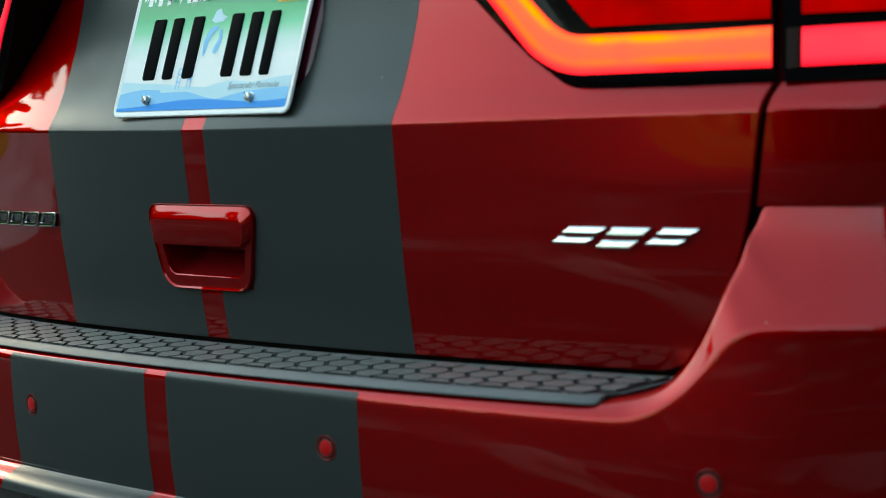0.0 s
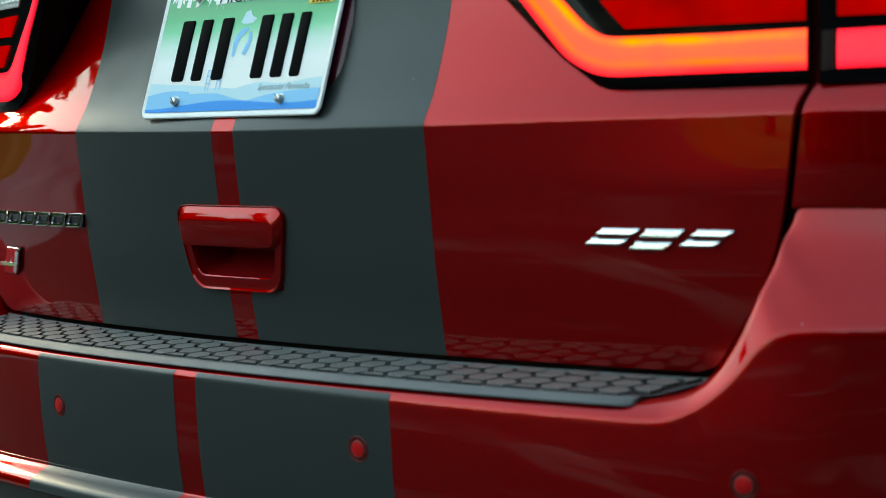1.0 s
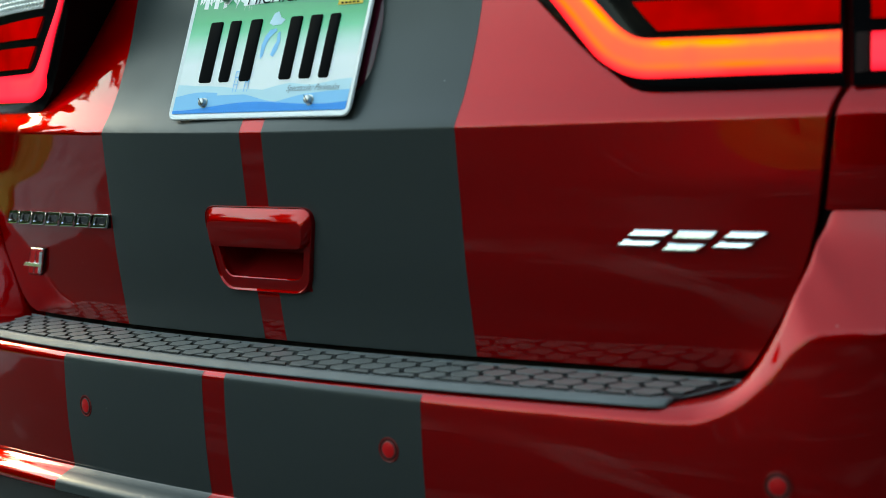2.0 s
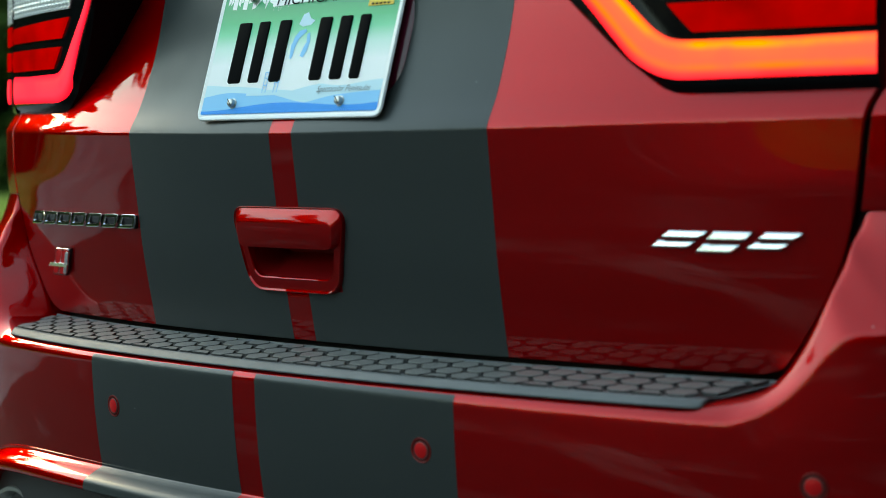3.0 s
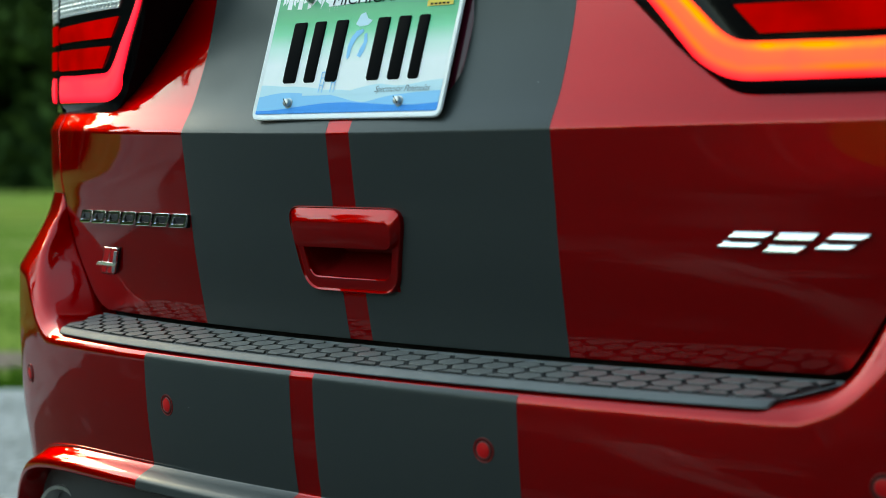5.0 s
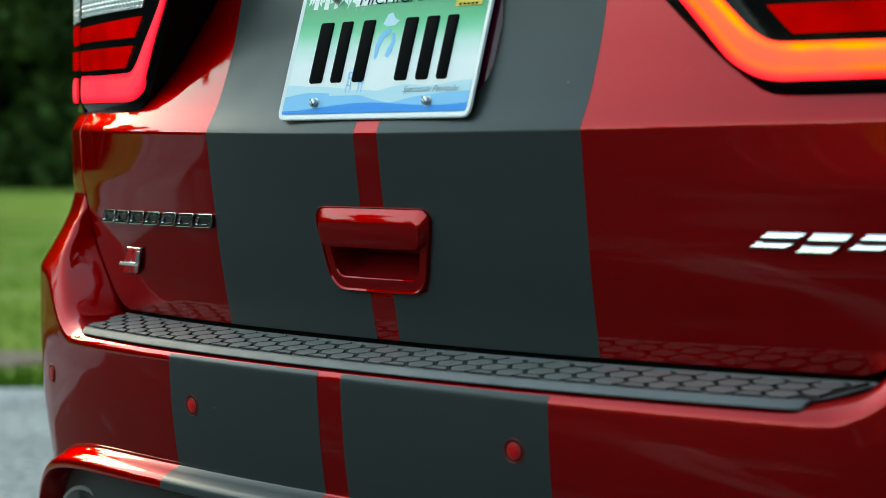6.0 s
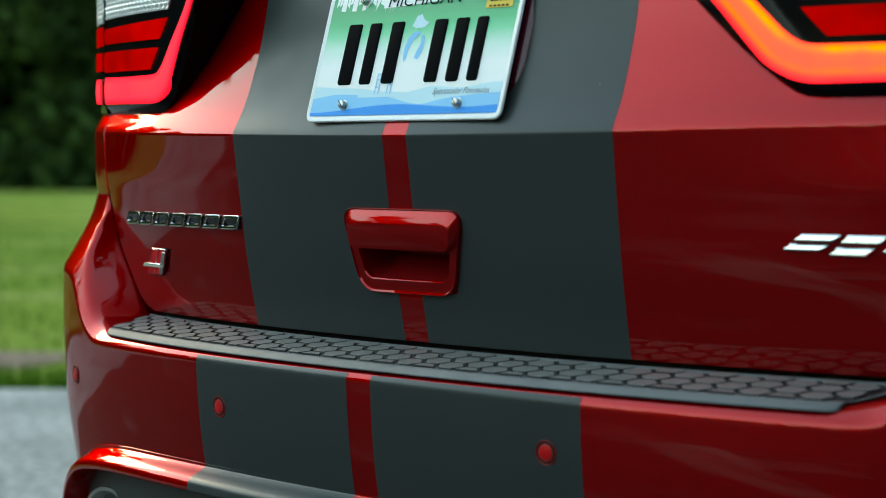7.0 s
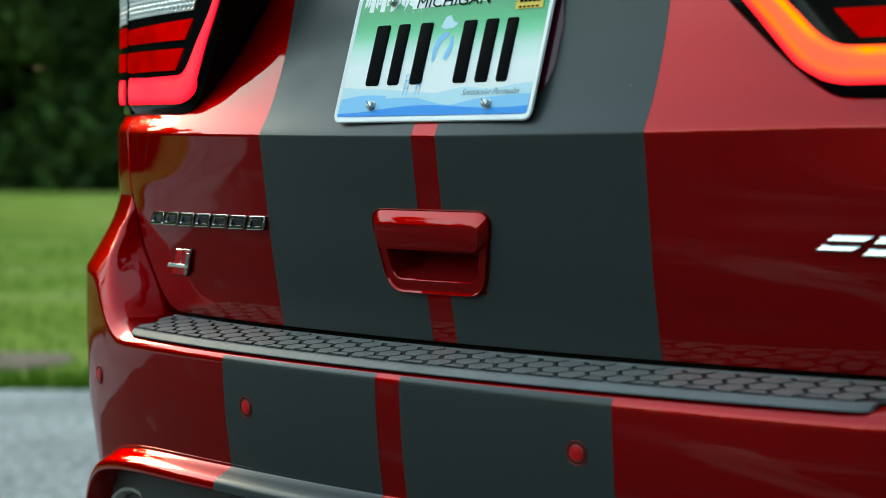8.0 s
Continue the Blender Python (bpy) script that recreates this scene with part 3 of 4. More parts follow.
def wheel(x, y):
    prof_t = [(.235, -.12), (.30, -.125), (.355, -.118), (.372, -.09), (.374, 0), (.372, .09), (.355, .118), (.30, .125), (.235, .12)]
    n = 48
    bm = bmesh.new()
    ring = [[bm.verts.new((o, r * math.cos(a), r * math.sin(a))) for r, o in prof_t] for a in np.linspace(0, 2 * math.pi, n, endpoint=False)]
    for i in range(n):
        for j in range(len(prof_t) - 1):
            bm.faces.new((ring[i][j], ring[i][j + 1], ring[(i + 1) % n][j + 1], ring[(i + 1) % n][j]))
    tyre = part("tyre", bm, tyre_rubber, car, "black tyre")
    tyre.location = (x, y, .374)
    side = 1 if x > 0 else -1
    bm = bmesh.new()
    loops = [[Vector((o, r * math.cos(a), r * math.sin(a))) for a in np.linspace(0, 2 * math.pi, 30, endpoint=False)] for r, o in ((.238, -.10), (.238, .10), (.22, .085), (.08, .07), (.05, .09))]
    rim = part("rim", loft_bm(loops, True, True), steel, tyre)
    rim.scale = (side, 1, 1)


for wx in (-.80, .80):
    for wy in (.98, 4.02):
        wheel(wx, wy)


# ---- step pad with raised hexagons ----
def pad_end(d):
    return .552 + .040 * (.046 - d) / .076


def pad_top(d):
    return .8123 - (d + .036) * .0118 / .072


PAD_CUT = [(-.036, .792), (-.036, .8100), (-.0345, pad_top(-.0345)), (-.0328, pad_top(-.0328)), (-.0322, pad_top(-.032) - .0022),
           (-.012, pad_top(-.012) - .0022), (.006, pad_top(.006) - .0022), (.022, pad_top(.022) - .0020), (.0345, pad_top(.0345) - .0012), (.037, .7997),
           (.0388, .7995), (.0402, .7988), (.0432, .7958), (.0456, .7930), (.0455, .7918), (.0440, .7912), (.02, .7912)]
rows = []
for d, z in PAD_CUT:
    e = pad_end(d)
    tuck = {1: .0075, .996: .0035, .985: .0010} if d > .034 else {}
    rows.append([on(e * k, z, d - tuck.get(abs(k), 0.0)) for k in [-1, -.996, -.985] + spread(-.96, .96, 61) + [.985, .996, 1]])
bm = grid_bm(rows[::-1])
bm.verts.ensure_lookup_table()
nc, nr = 67, len(PAD_CUT)
# pad ends and underside are coloured black, standing in for the shaded gap
for j in (0, nc - 1):
    ring = [bm.verts[i * nc + j] for i in range(nr)]
    bm.faces.new(ring if j else ring[::-1]).material_index = 1
for f in bm.faces:
    c = f.calc_center_median()
    if f.normal.z < -0.2 or c.z < .7916:
        f.material_index = 1
pad = part("step_pad", bm, [plastic, rubber], car, "grey moulded plastic step pad with raised hexagons", 40)
PITCH, HEX_H = 0.0395, 0.0245
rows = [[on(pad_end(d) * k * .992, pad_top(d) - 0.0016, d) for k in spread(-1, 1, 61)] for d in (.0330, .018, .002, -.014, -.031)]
part("groove_floor", grid_bm(rows), groove_shade, pad, "groove floor coloured near-black, for the shade between the hexagons")
D0 = .0360          # front edge of the pattern
col = 0
c_s = -.63
while c_s < .63:
    for r in range(-1, 5):
        cd = D0 - (r + (0.5 if col % 2 else 0.0)) * HEX_H
        hw, hf, hh = PITCH * .5 * .85, PITCH * .25 * .85, HEX_H * .5 - .0023
        corners = [(-hw, 0), (-hf, hh), (hf, hh), (hw, 0), (hf, -hh), (-hf, -hh)]
        lo, hi = -.0305, .0345
        shape = [(c_s + a, cd + b) for a, b in corners]
        for which, lim in ((1, lo), (-1, hi)):
            res = []
            for p, q in zip(shape, shape[1:] + shape[:1]):
                ip, iq = which * (p[1] - lim) >= 0, which * (q[1] - lim) >= 0
                if ip:
                    res.append(p)
                if ip != iq:
                    t = (lim - p[1]) / (q[1] - p[1])
                    res.append((p[0] + (q[0] - p[0]) * t, lim))
            shape = res
            if not shape:
                break
        if len(shape) < 3 or max(p[1] for p in shape) - min(p[1] for p in shape) < .005:
            continue
        if max(abs(p[0]) - pad_end(p[1]) for p in shape) > -.006:
            inside = [p for p in shape if abs(p[0]) < pad_end(p[1]) - .006]
            if len(inside) < 3:
                continue
            shape = [(max(-pad_end(p[1]) + .006, min(pad_end(p[1]) - .006, p[0])), p[1]) for p in shape]
        cx, cy = sum(p[0] for p in shape) / len(shape), sum(p[1] for p in shape) / len(shape)
        def ring(h, k):
            return [on(cx + (a - cx) * k, pad_top(cy + (b - cy) * k) + h, cy + (b - cy) * k) for a, b in shape]
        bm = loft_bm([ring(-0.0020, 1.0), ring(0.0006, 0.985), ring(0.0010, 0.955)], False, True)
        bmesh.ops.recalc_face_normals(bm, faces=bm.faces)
        # side walls take the darkened groove colour as painted shade, tops stay grey
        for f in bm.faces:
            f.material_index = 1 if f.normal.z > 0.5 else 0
        part("hexagon", bm, [groove_shade, tile_plastic], pad)
    col += 1
    c_s += PITCH * .75


# ---- handle ----
def trapezoid(top, foot, z0, z1, r):
    pts = rounded([Vector((-foot, z0)), Vector((foot, z0)), Vector((top, z1)), Vector((-top, z1))], r, 7, True)
    out = []
    for i in range(len(pts)):
        a, b = pts[i], pts[(i + 1) % len(pts)]
        out.append(a)
        if i % 7 == 6:
            out += [a.lerp(b, k / 6) for k in range(1, 6)]
    return out


def handle_loop(top, foot, z0, z1, r, off):
    return [on(p.x, p.y, gate(p.y) + off) for p in trapezoid(top, foot, z0, z1, r)]


handle = part("door_handle", loft_bm([
    handle_loop(.0945, .0738, .8686, .9606, .023, -.002), handle_loop(.0945, .0738, .8686, .9606, .023, .0040),
    handle_loop(.0940, .0733, .8690, .9602, .0225, .0052), handle_loop(.0934, .0727, .8697, .9598, .022, .0056),
    handle_loop(.0920, .0714, .8716, .9586, .021, .0036), handle_loop(.0905, .0700, .8730, .9572, .020, .0032),
    handle_loop(.0800, .0648, .8832, .9505, .013, .0036), handle_loop(.0790, .0638, .8845, .9495, .012, .0024),
    handle_loop(.0778, .0628, .8852, .9475, .012, -.003)], False, False), red_paint, car, "dark red tailgate handle with a deep finger recess")
part("recess", loft_bm([handle_loop(.0778, .0628, .8852, .9475, .012, -.0028), handle_loop(.0768, .0622, .8866, .9465, .012, -.009),
                        handle_loop(.0755, .0620, .8910, .9450, .012, -.020), handle_loop(.0735, .0620, .8985, .9440, .010, -.034),
                        handle_loop(.0715, .0620, .9100, .9430, .008, -.046)], False, True), recess_red, handle, "satin dark red finger recess")
part("grip", loft_bm([
    handle_loop(.0850, .0780, .9168, .9555, .012, -.020), handle_loop(.0922, .0822, .9163, .9592, .018, .0020),
    handle_loop(.0915, .0818, .9163, .9584, .018, .0042), handle_loop(.0805, .0770, .9166, .9450, .009, .0112),
    handle_loop(.0790, .0755, .9178, .9430, .008, .0116)], False, True), red_paint, handle)

# ---- parking sensors ----
for s, z in ((-.2505, .730), (.2535, .730), (-.663, .730), (.655, .731)):
    proud = 0.0008 + float(np.interp(abs(s), [.577, .651, .682, .703], [-.0005, -.002, -.003, -.004])) * .85
    def disc(r, off, n=28):
        return [on(s + r * math.cos(a), z + r * math.sin(a), FACE(z + r * math.sin(a)) + proud + off) for a in np.linspace(0, 2 * math.pi, n, endpoint=False)]
    sensor = part("parking_sensor", loft_bm([disc(.0128, -.001), disc(.0125, .0004), disc(.0120, .0006), disc(.0113, .0003), disc(.0108, -.0008)], False, True), sensor_ring, car, "round red parking sensor")
    part("sensor_shade", loft_bm([disc(.0112, .0001), disc(.0088, .0001)], False, False), sensor_shade, sensor)
    part("sensor_rim", loft_bm([disc(.0088, 0), disc(.0086, .0009), disc(.0081, .0010), disc(.0078, .0002)], False, False), grey_rim, sensor)
    part("sensor_face", loft_bm([disc(.0079, .0003), disc(.0075, .0009), disc(.0068, .0012)], False, True), badge_red, sensor)


# ---- tail lamps ----
def band(outer, inner, n, m, d_of, skirt=-.045, uv=True):
    """A strip between two lines in (s, z), bowed forward, with its edges turned in."""
    a, b = along(outer, n), along(inner, n)
    prof = [(0.0, skirt)] + [(k / (m - 1), d_of(k / (m - 1))) for k in range(m)] + [(1.0, skirt)]
    return prof, a, b


def lamp_face(s, z):
    """The lens stands prouder the higher it climbs along its inboard edge."""
    q = abs(s) - LAMP_EDGE(z)
    return -.004 + .19 * max(0.0, z - 1.09) * min(1.0, max(0.0, 1 - q / .07))


def lamp_piece(name, outer, inner, d_of, mat, parent, side, n=40, m=8, skirt=-.045, label="", ribs=0.0):
    prof, a, b = band(outer, inner, n, m, d_of, skirt)
    def at(j, v):
        return a[j][0] + (b[j][0] - a[j][0]) * v, a[j][1] + (b[j][1] - a[j][1]) * v
    rows = [[on(side * at(j, v)[0], at(j, v)[1], d + lamp_face(*at(j, v)) + ribs * math.sin(j * 1.05 + 1.5 * math.sin(v * 9))) for j in range(n)] for v, d in prof]
    bm = grid_bm([r if side > 0 else r[::-1] for r in rows], uv=True)
    for j in (0, n - 1):
        bm.verts.ensure_lookup_table()
        ring = [bm.verts[i * n + j] for i in range(len(prof))]
        bm.faces.new(ring if j else ring[::-1])
    bmesh.ops.recalc_face_normals(bm, faces=bm.faces)
    return part(name, bm, mat, parent, label, 40)


OUT = [(.350, 1.205), (.395, 1.1545), (.4315, 1.117), (.450, 1.100), (.470, 1.0865), (.485, 1.0765), (.498, 1.0710), (.515, 1.0690), (.54, 1.0685), (.609, 1.0690), (.6935, 1.0715)]
HEAD = [(.338, 1.245), (.37, 1.25), (.41, 1.253), (.45, 1.255), (.48, 1.258), (.50, 1.259), (.53, 1.26), (.56, 1.26), (.58, 1.26), (.64, 1.26), (.6935, 1.26)]
TUBE_OUT = [(.368, 1.205), (.4135, 1.1545), (.458, 1.1005), (.481, 1.0875), (.495, 1.0838), (.508, 1.0822), (.609, 1.0838), (.6915, 1.0850)]
TUBE_IN = [(.400, 1.205), (.457, 1.1525), (.478, 1.1312), (.492, 1.1220), (.502, 1.1190), (.515, 1.1182), (.609, 1.1182), (.6915, 1.1205)]
TUBE_OUT, TUBE_IN = ([tuple(p) for p in rounded([Vector(q) for q in line], .012, 4)] for line in (TUBE_OUT, TUBE_IN))
for side in (-1, 1):
    lamp = lamp_piece("tail_lamp", OUT, HEAD, lambda v: -.0010 - .009 * max(0.0, 1 - v / .06), gloss_black, car, side, 90, 33, -.08,
                      "lit tail lamp with an angular glowing light guide in a black housing")
    lamp_piece("light_guide", TUBE_OUT, TUBE_IN, lambda v: .0002 + .0016 * math.sin(math.pi * v) ** 0.6, tube_lit if side > 0 else tube_side, lamp, side, 80, 12, -.01)
    lamp_piece("red_lens", [(.520, 1.1250), (.690, 1.1270)], [(.494, 1.1515), (.690, 1.1535)], lambda v: .0015 + .0015 * math.sin(math.pi * v), lens_red, lamp, side, 20, 6, -.012)
    lamp_piece("red_lens", [(.491, 1.1620), (.690, 1.1640)], [(.466, 1.1870), (.690, 1.1838)], lambda v: .0010 + .0015 * math.sin(math.pi * v), lens_red, lamp, side, 20, 6, -.012)
    # ribbed clear reversing lens
    lamp_piece("reversing_lens", [(.464, 1.1970), (.690, 1.1970)], [(.440, 1.2350), (.690, 1.2350)],
               lambda v: .0002 + .0004 * math.sin(v * 40), lens_white, lamp, side, 110, 40, -.012, ribs=.0007)
    B_OUT, B_HEAD = [(.7015, 1.0730), (.80, 1.0755), (.90, 1.080), (.99, 1.090)], [(.7015, 1.26), (.80, 1.26), (.90, 1.26), (.99, 1.25)]
    outer_lamp = lamp_piece("side_lamp", B_OUT, B_HEAD, lambda v: -.0010 - .004 * max(0.0, 1 - v / .06), gloss_black, car, side, 40, 17, -.08, "lit outer tail lamp in a black housing")
    lamp_piece("light_guide", [(.718, 1.0855), (.80, 1.0885), (.90, 1.094), (.975, 1.100)], [(.718, 1.1185), (.80, 1.1215), (.90, 1.125), (.975, 1.128)],
               lambda v: .0006 + .0016 * math.sin(math.pi * v) ** 0.6, tube_side, outer_lamp, side, 40, 12, -.01)
    lamp_piece("clear_end", [(.7045, 1.0840), (.7155, 1.0850)], [(.7045, 1.1180), (.7155, 1.1185)], lambda v: .0004, clear_end, outer_lamp, side, 6, 5, -.01)
    lamp_piece("red_lens", [(.718, 1.1300), (.96, 1.136)], [(.718, 1.1540), (.96, 1.158)], lambda v: .0018, lens_red, outer_lamp, side, 24, 5, -.012)
    lamp_piece("red_lens", [(.708, 1.1630), (.96, 1.168)], [(.708, 1.1880), (.96, 1.19)], lambda v: .0010, lens_red, outer_lamp, side, 24, 5, -.012)
    lamp_piece("reversing_lens", [(.706, 1.1930), (.96, 1.196)], [(.706, 1.2350), (.96, 1.235)], lambda v: .0002 + .0004 * math.sin(v * 40), lens_white, outer_lamp, side, 110, 40, -.012, ribs=.0007)


# ---- number plate, its characters as plain bars ----
LEAN = radians(16)
PLATE_M = Matrix.Translation((0.002, -.0150, 1.0535)) @ Matrix.Rotation(-LEAN, 4, 'X')   # x right, z up the sheet, -y out of it


def plate_pt(x, h, out=0.0):
    return PLATE_M @ Vector((x, -out, h))


def plate_loop(w, h0, h1, r, out):
    return [plate_pt(p.x, p.y, out) for p in rounded([Vector((-w, h0)), Vector((w, h0)), Vector((w, h1)), Vector((-w, h1))], r, 7, True)]


W, H = .1524, .1524
bm = loft_bm([plate_loop(W, 0, H, .012, -.0012), plate_loop(W, 0, H, .012, .0), plate_loop(W - .001, .001, H - .001, .0115, .0012),
              plate_loop(W - .0045, .0045, H - .0045, .009, .0014), plate_loop(W - .0065, .0065, H - .0065, .008, .0004)], True, True)
plate = part("license_plate", bm, ink_white, car, "white and green embossed licence plate, blue foot", 40)


def sheet(name, pts, out, mat, label=""):
    bm = bmesh.new()
    bm.faces.new([bm.verts.new(plate_pt(x, h, out)) for x, h in pts])
    return part(name, bm, mat, plate, label)


x0 = W - .0065
bm = grid_bm([[plate_pt(x, h, .0006) for x in (-x0, x0)] for h in spread(.008, H - .0065, 9)], uv=True)
part("plate_face", bm, plate_sheet, plate, "sheet fading from green to white")


def wave_sheet(name, base, tops, out, mat):
    bm = grid_bm([[plate_pt(x, base, out) for x, _ in tops], [plate_pt(x, h, out) for x, h in tops]])
    return part(name, bm, mat, plate)


xs = spread(-x0, x0, 60)
def hills(x, a, b, seed):
    return a + b * (math.sin(x * 30 + seed) * .6 + math.sin(x * 71 + seed * 2.3) * .3 + math.sin(x * 13 - seed) * .5)
wave_sheet("far_ridge", .0075, [(x, hills(x, .0400 - .012 * max(0, 1 - abs(x + .02) / .07), .0035, 2.2)) for x in xs], .0008, ink_mist)
wave_sheet("near_ridge", .0075, [(x, hills(x, .0275 - .008 * max(0, 1 - abs(x - .03) / .08), .0032, 4.1)) for x in xs], .0010, ink_pale)
wave_sheet("blue_foot", .0070, [(x, .0155 + .0030 * math.cos(x * 26 + .4) + .002 * x / .15) for x in xs], .0012, ink_blue)
# bridge with two towers
for tx, tall in ((-.043, .0235), (-.024, .0315)):
    for o in (-.0028, .0028):
        sheet("bridge_tower", [(tx + o - .0006, .030), (tx + o + .0006, .030), (tx + o + .0006, .030 + tall), (tx + o - .0006, .030 + tall)], .0013, ink_pale)
    for k in (.35, .7, .98):
        sheet("bridge_tower", [(tx - .0028, .030 + tall * k - .0005), (tx + .0028, .030 + tall * k - .0005), (tx + .0028, .030 + tall * k + .0005), (tx - .0028, .030 + tall * k + .0005)], .0013, ink_pale)
wave_sheet("bridge_deck", .0270, [(x, .0295 + .0035 * max(0, 1 - ((x + .03) / .05) ** 2)) for x in spread(-.072, .012, 30)], .00105, ink_mist)
# two lobes of land in pale blue
sheet("land_shape", [(-.0125, .070), (-.0105, .066), (-.0075, .070), (-.0065, .080), (-.002, .090), (.008, .097), (.006, .100), (-.004, .0985), (-.010, .092), (-.0135, .082)], .0009, ink_pale)
sheet("land_shape", [(.0045, .070), (.010, .068), (.0145, .075), (.0165, .086), (.0135, .096), (.0095, .094), (.011, .085), (.007, .078)], .0009, ink_pale)
sheet("land_shape", [(-.008, .106), (-.001, .103), (.012, .104), (.018, .109), (.010, .112), (.004, .119), (-.003, .117)], .0009, ink_mist)
# skyline and tree tops in white at the head
rng = random.Random(4)
x = -.140
while x < -.062:
    w = rng.uniform(.003, .008)
    sheet("skyline", [(x, H - .0070), (x + w, H - .0070), (x + w, H - rng.uniform(.014, .027)), (x, H - rng.uniform(.014, .027))], .0008, ink_white)
    x += w * 1.15
for k in range(9):
    tx = -.058 + k * .004
    sheet("skyline", [(tx - .001, H - .0070), (tx + .001, H - .0070), (tx + .0006, H - rng.uniform(.02, .031))], .0008, ink_white)
sheet("banner", [(-.062, H - .0070), (.072, H - .0070), (.066, H - .0200), (.03, H - .0195), (-.02, H - .0225), (-.060, H - .0240)], .0009, ink_white)
sheet("plate_sticker", [(.099, H - .0085), (.138, H - .0085), (.138, H - .0320), (.099, H - .0320)], .0014, ink_yellow, "yellow registration sticker")
for k in range(5):
    sheet("sticker_bar", [(.104 + k * .006, .1215), (.108 + k * .006, .1215), (.108 + k * .006, .1235), (.104 + k * .006, .1235)], .0016, ink_black)
    sheet("sticker_bar", [(.104 + k * .006, .1275), (.109 + k * .006, .1275), (.109 + k * .006, .1335), (.104 + k * .006, .1335)], .0016, ink_black)

# raised characters as plain bars
for a, b in ((-.1150, -.0840), (-.0790, -.0530), (-.0440, -.0160), (.0230, .0510), (.0560, .0830), (.0880, .1110)):
    w = (b - a) * .34
    c = (a + b) / 2
    def bar_loop(k, out):
        return [plate_pt(p.x, p.y, out) for p in rounded([Vector((c - w * k, .0420 + (1 - k) * .02)), Vector((c + w * k, .0420 + (1 - k) * .02)), Vector((c + w * k, .1120 - (1 - k) * .02)), Vector((c - w * k, .1120 - (1 - k) * .02))], .003, 4, True)]
    part("raised_bar", loft_bm([bar_loop(1.0, .0006), bar_loop(.97, .0020), bar_loop(.90, .0024)], False, True), ink_black, plate)


def words(text, size, x, h, out, mat, shear=0.0, align='LEFT', stretch=1.0, thin=0.0):
    """Words in the built-in font, laid on the plate."""
    cu = bpy.data.curves.new("words", 'FONT')
    cu.body, cu.size, cu.shear, cu.align_x, cu.offset = text, size, shear, align, thin
    tmp = new("words", cu)
    me = bpy.data.meshes.new_from_object(tmp.evaluated_get(bpy.context.evaluated_depsgraph_get()))
    bpy.data.objects.remove(tmp)
    m = PLATE_M @ Matrix.Translation((x, -out, h)) @ Matrix.Rotation(radians(90), 4, 'X') @ Matrix.Diagonal((stretch, 1, 1, 1))
    me.transform(m)
    me.materials.append(mat)
    ob = new("lettering", me)
    ob.parent = plate
    return ob


words("MICHIGAN", .0175, .003, H - .0230, .0013, ink_black, 0.12, 'CENTER', 1.35)
words("Spectacular Peninsulas", .0098, .087, .0285, .0016, ink_grey, 0.45, 'CENTER', 0.95, -.00012)


def screw(x, h, parent):
    def ring(r, out, n=20):
        return [plate_pt(x + r * math.cos(a), h + r * math.sin(a), out) for a in np.linspace(0, 2 * math.pi, n, endpoint=False)]
    s = part("screw", loft_bm([ring(.0058, .0004), ring(.0058, .0018), ring(.0046, .0020), ring(.0046, .0052), ring(.0041, .0064), ring(.0030, .0070)], False, True), steel, parent, "zinc plated slotted screw")
    bm = grid_bm([[plate_pt(x + o * .45 - u * .0040, h + u * .0042 * .9 + o * .5, .00715) for o in (-.0008, .0008)] for u in (-1, 1)])
    part("screw_slot", bm, ink_black, parent)


for sx, sh in ((-.0914, .0187), (.0870, .0180), (-.0914, .1385), (.0870, .1385)):
    screw(sx, sh, plate)

# body-coloured plinth that holds the plate off the gate
def plinth_loop(w, foot, h0, h1, out):
    pts = rounded([Vector((-foot, h0)), Vector((foot, h0)), Vector((w, .045)), Vector((w + .002, h1)), Vector((-w - .002, h1)), Vector((-w, .045))], .02, 6, True)
    return [plate_pt(p.x, p.y, out) for p in pts]


plinth = part("plate_plinth", loft_bm([plinth_loop(.1605, .136, .006, .19, -.060), plinth_loop(.1605, .136, .008, .19, -.020), plinth_loop(.1585, .135, .010, .188, -.012),
                                       plinth_loop(.1510, .128, .014, .18, -.008)], False, True), plum_gloss, car, "dark plum glossy plinth behind the plate")
slot = [(.1607, .066 + .014 * math.cos(a), -.0185 + .0035 * math.sin(a)) for a in np.linspace(0, 2 * math.pi, 16, endpoint=False)]
part("plinth_slot", loft_bm([[plate_pt(x + .0006, h, o) for x, h, o in slot], [plate_pt(x + .0012, h * .9 + .0066, o) for x, h, o in slot]], False, True), rubber, plinth)


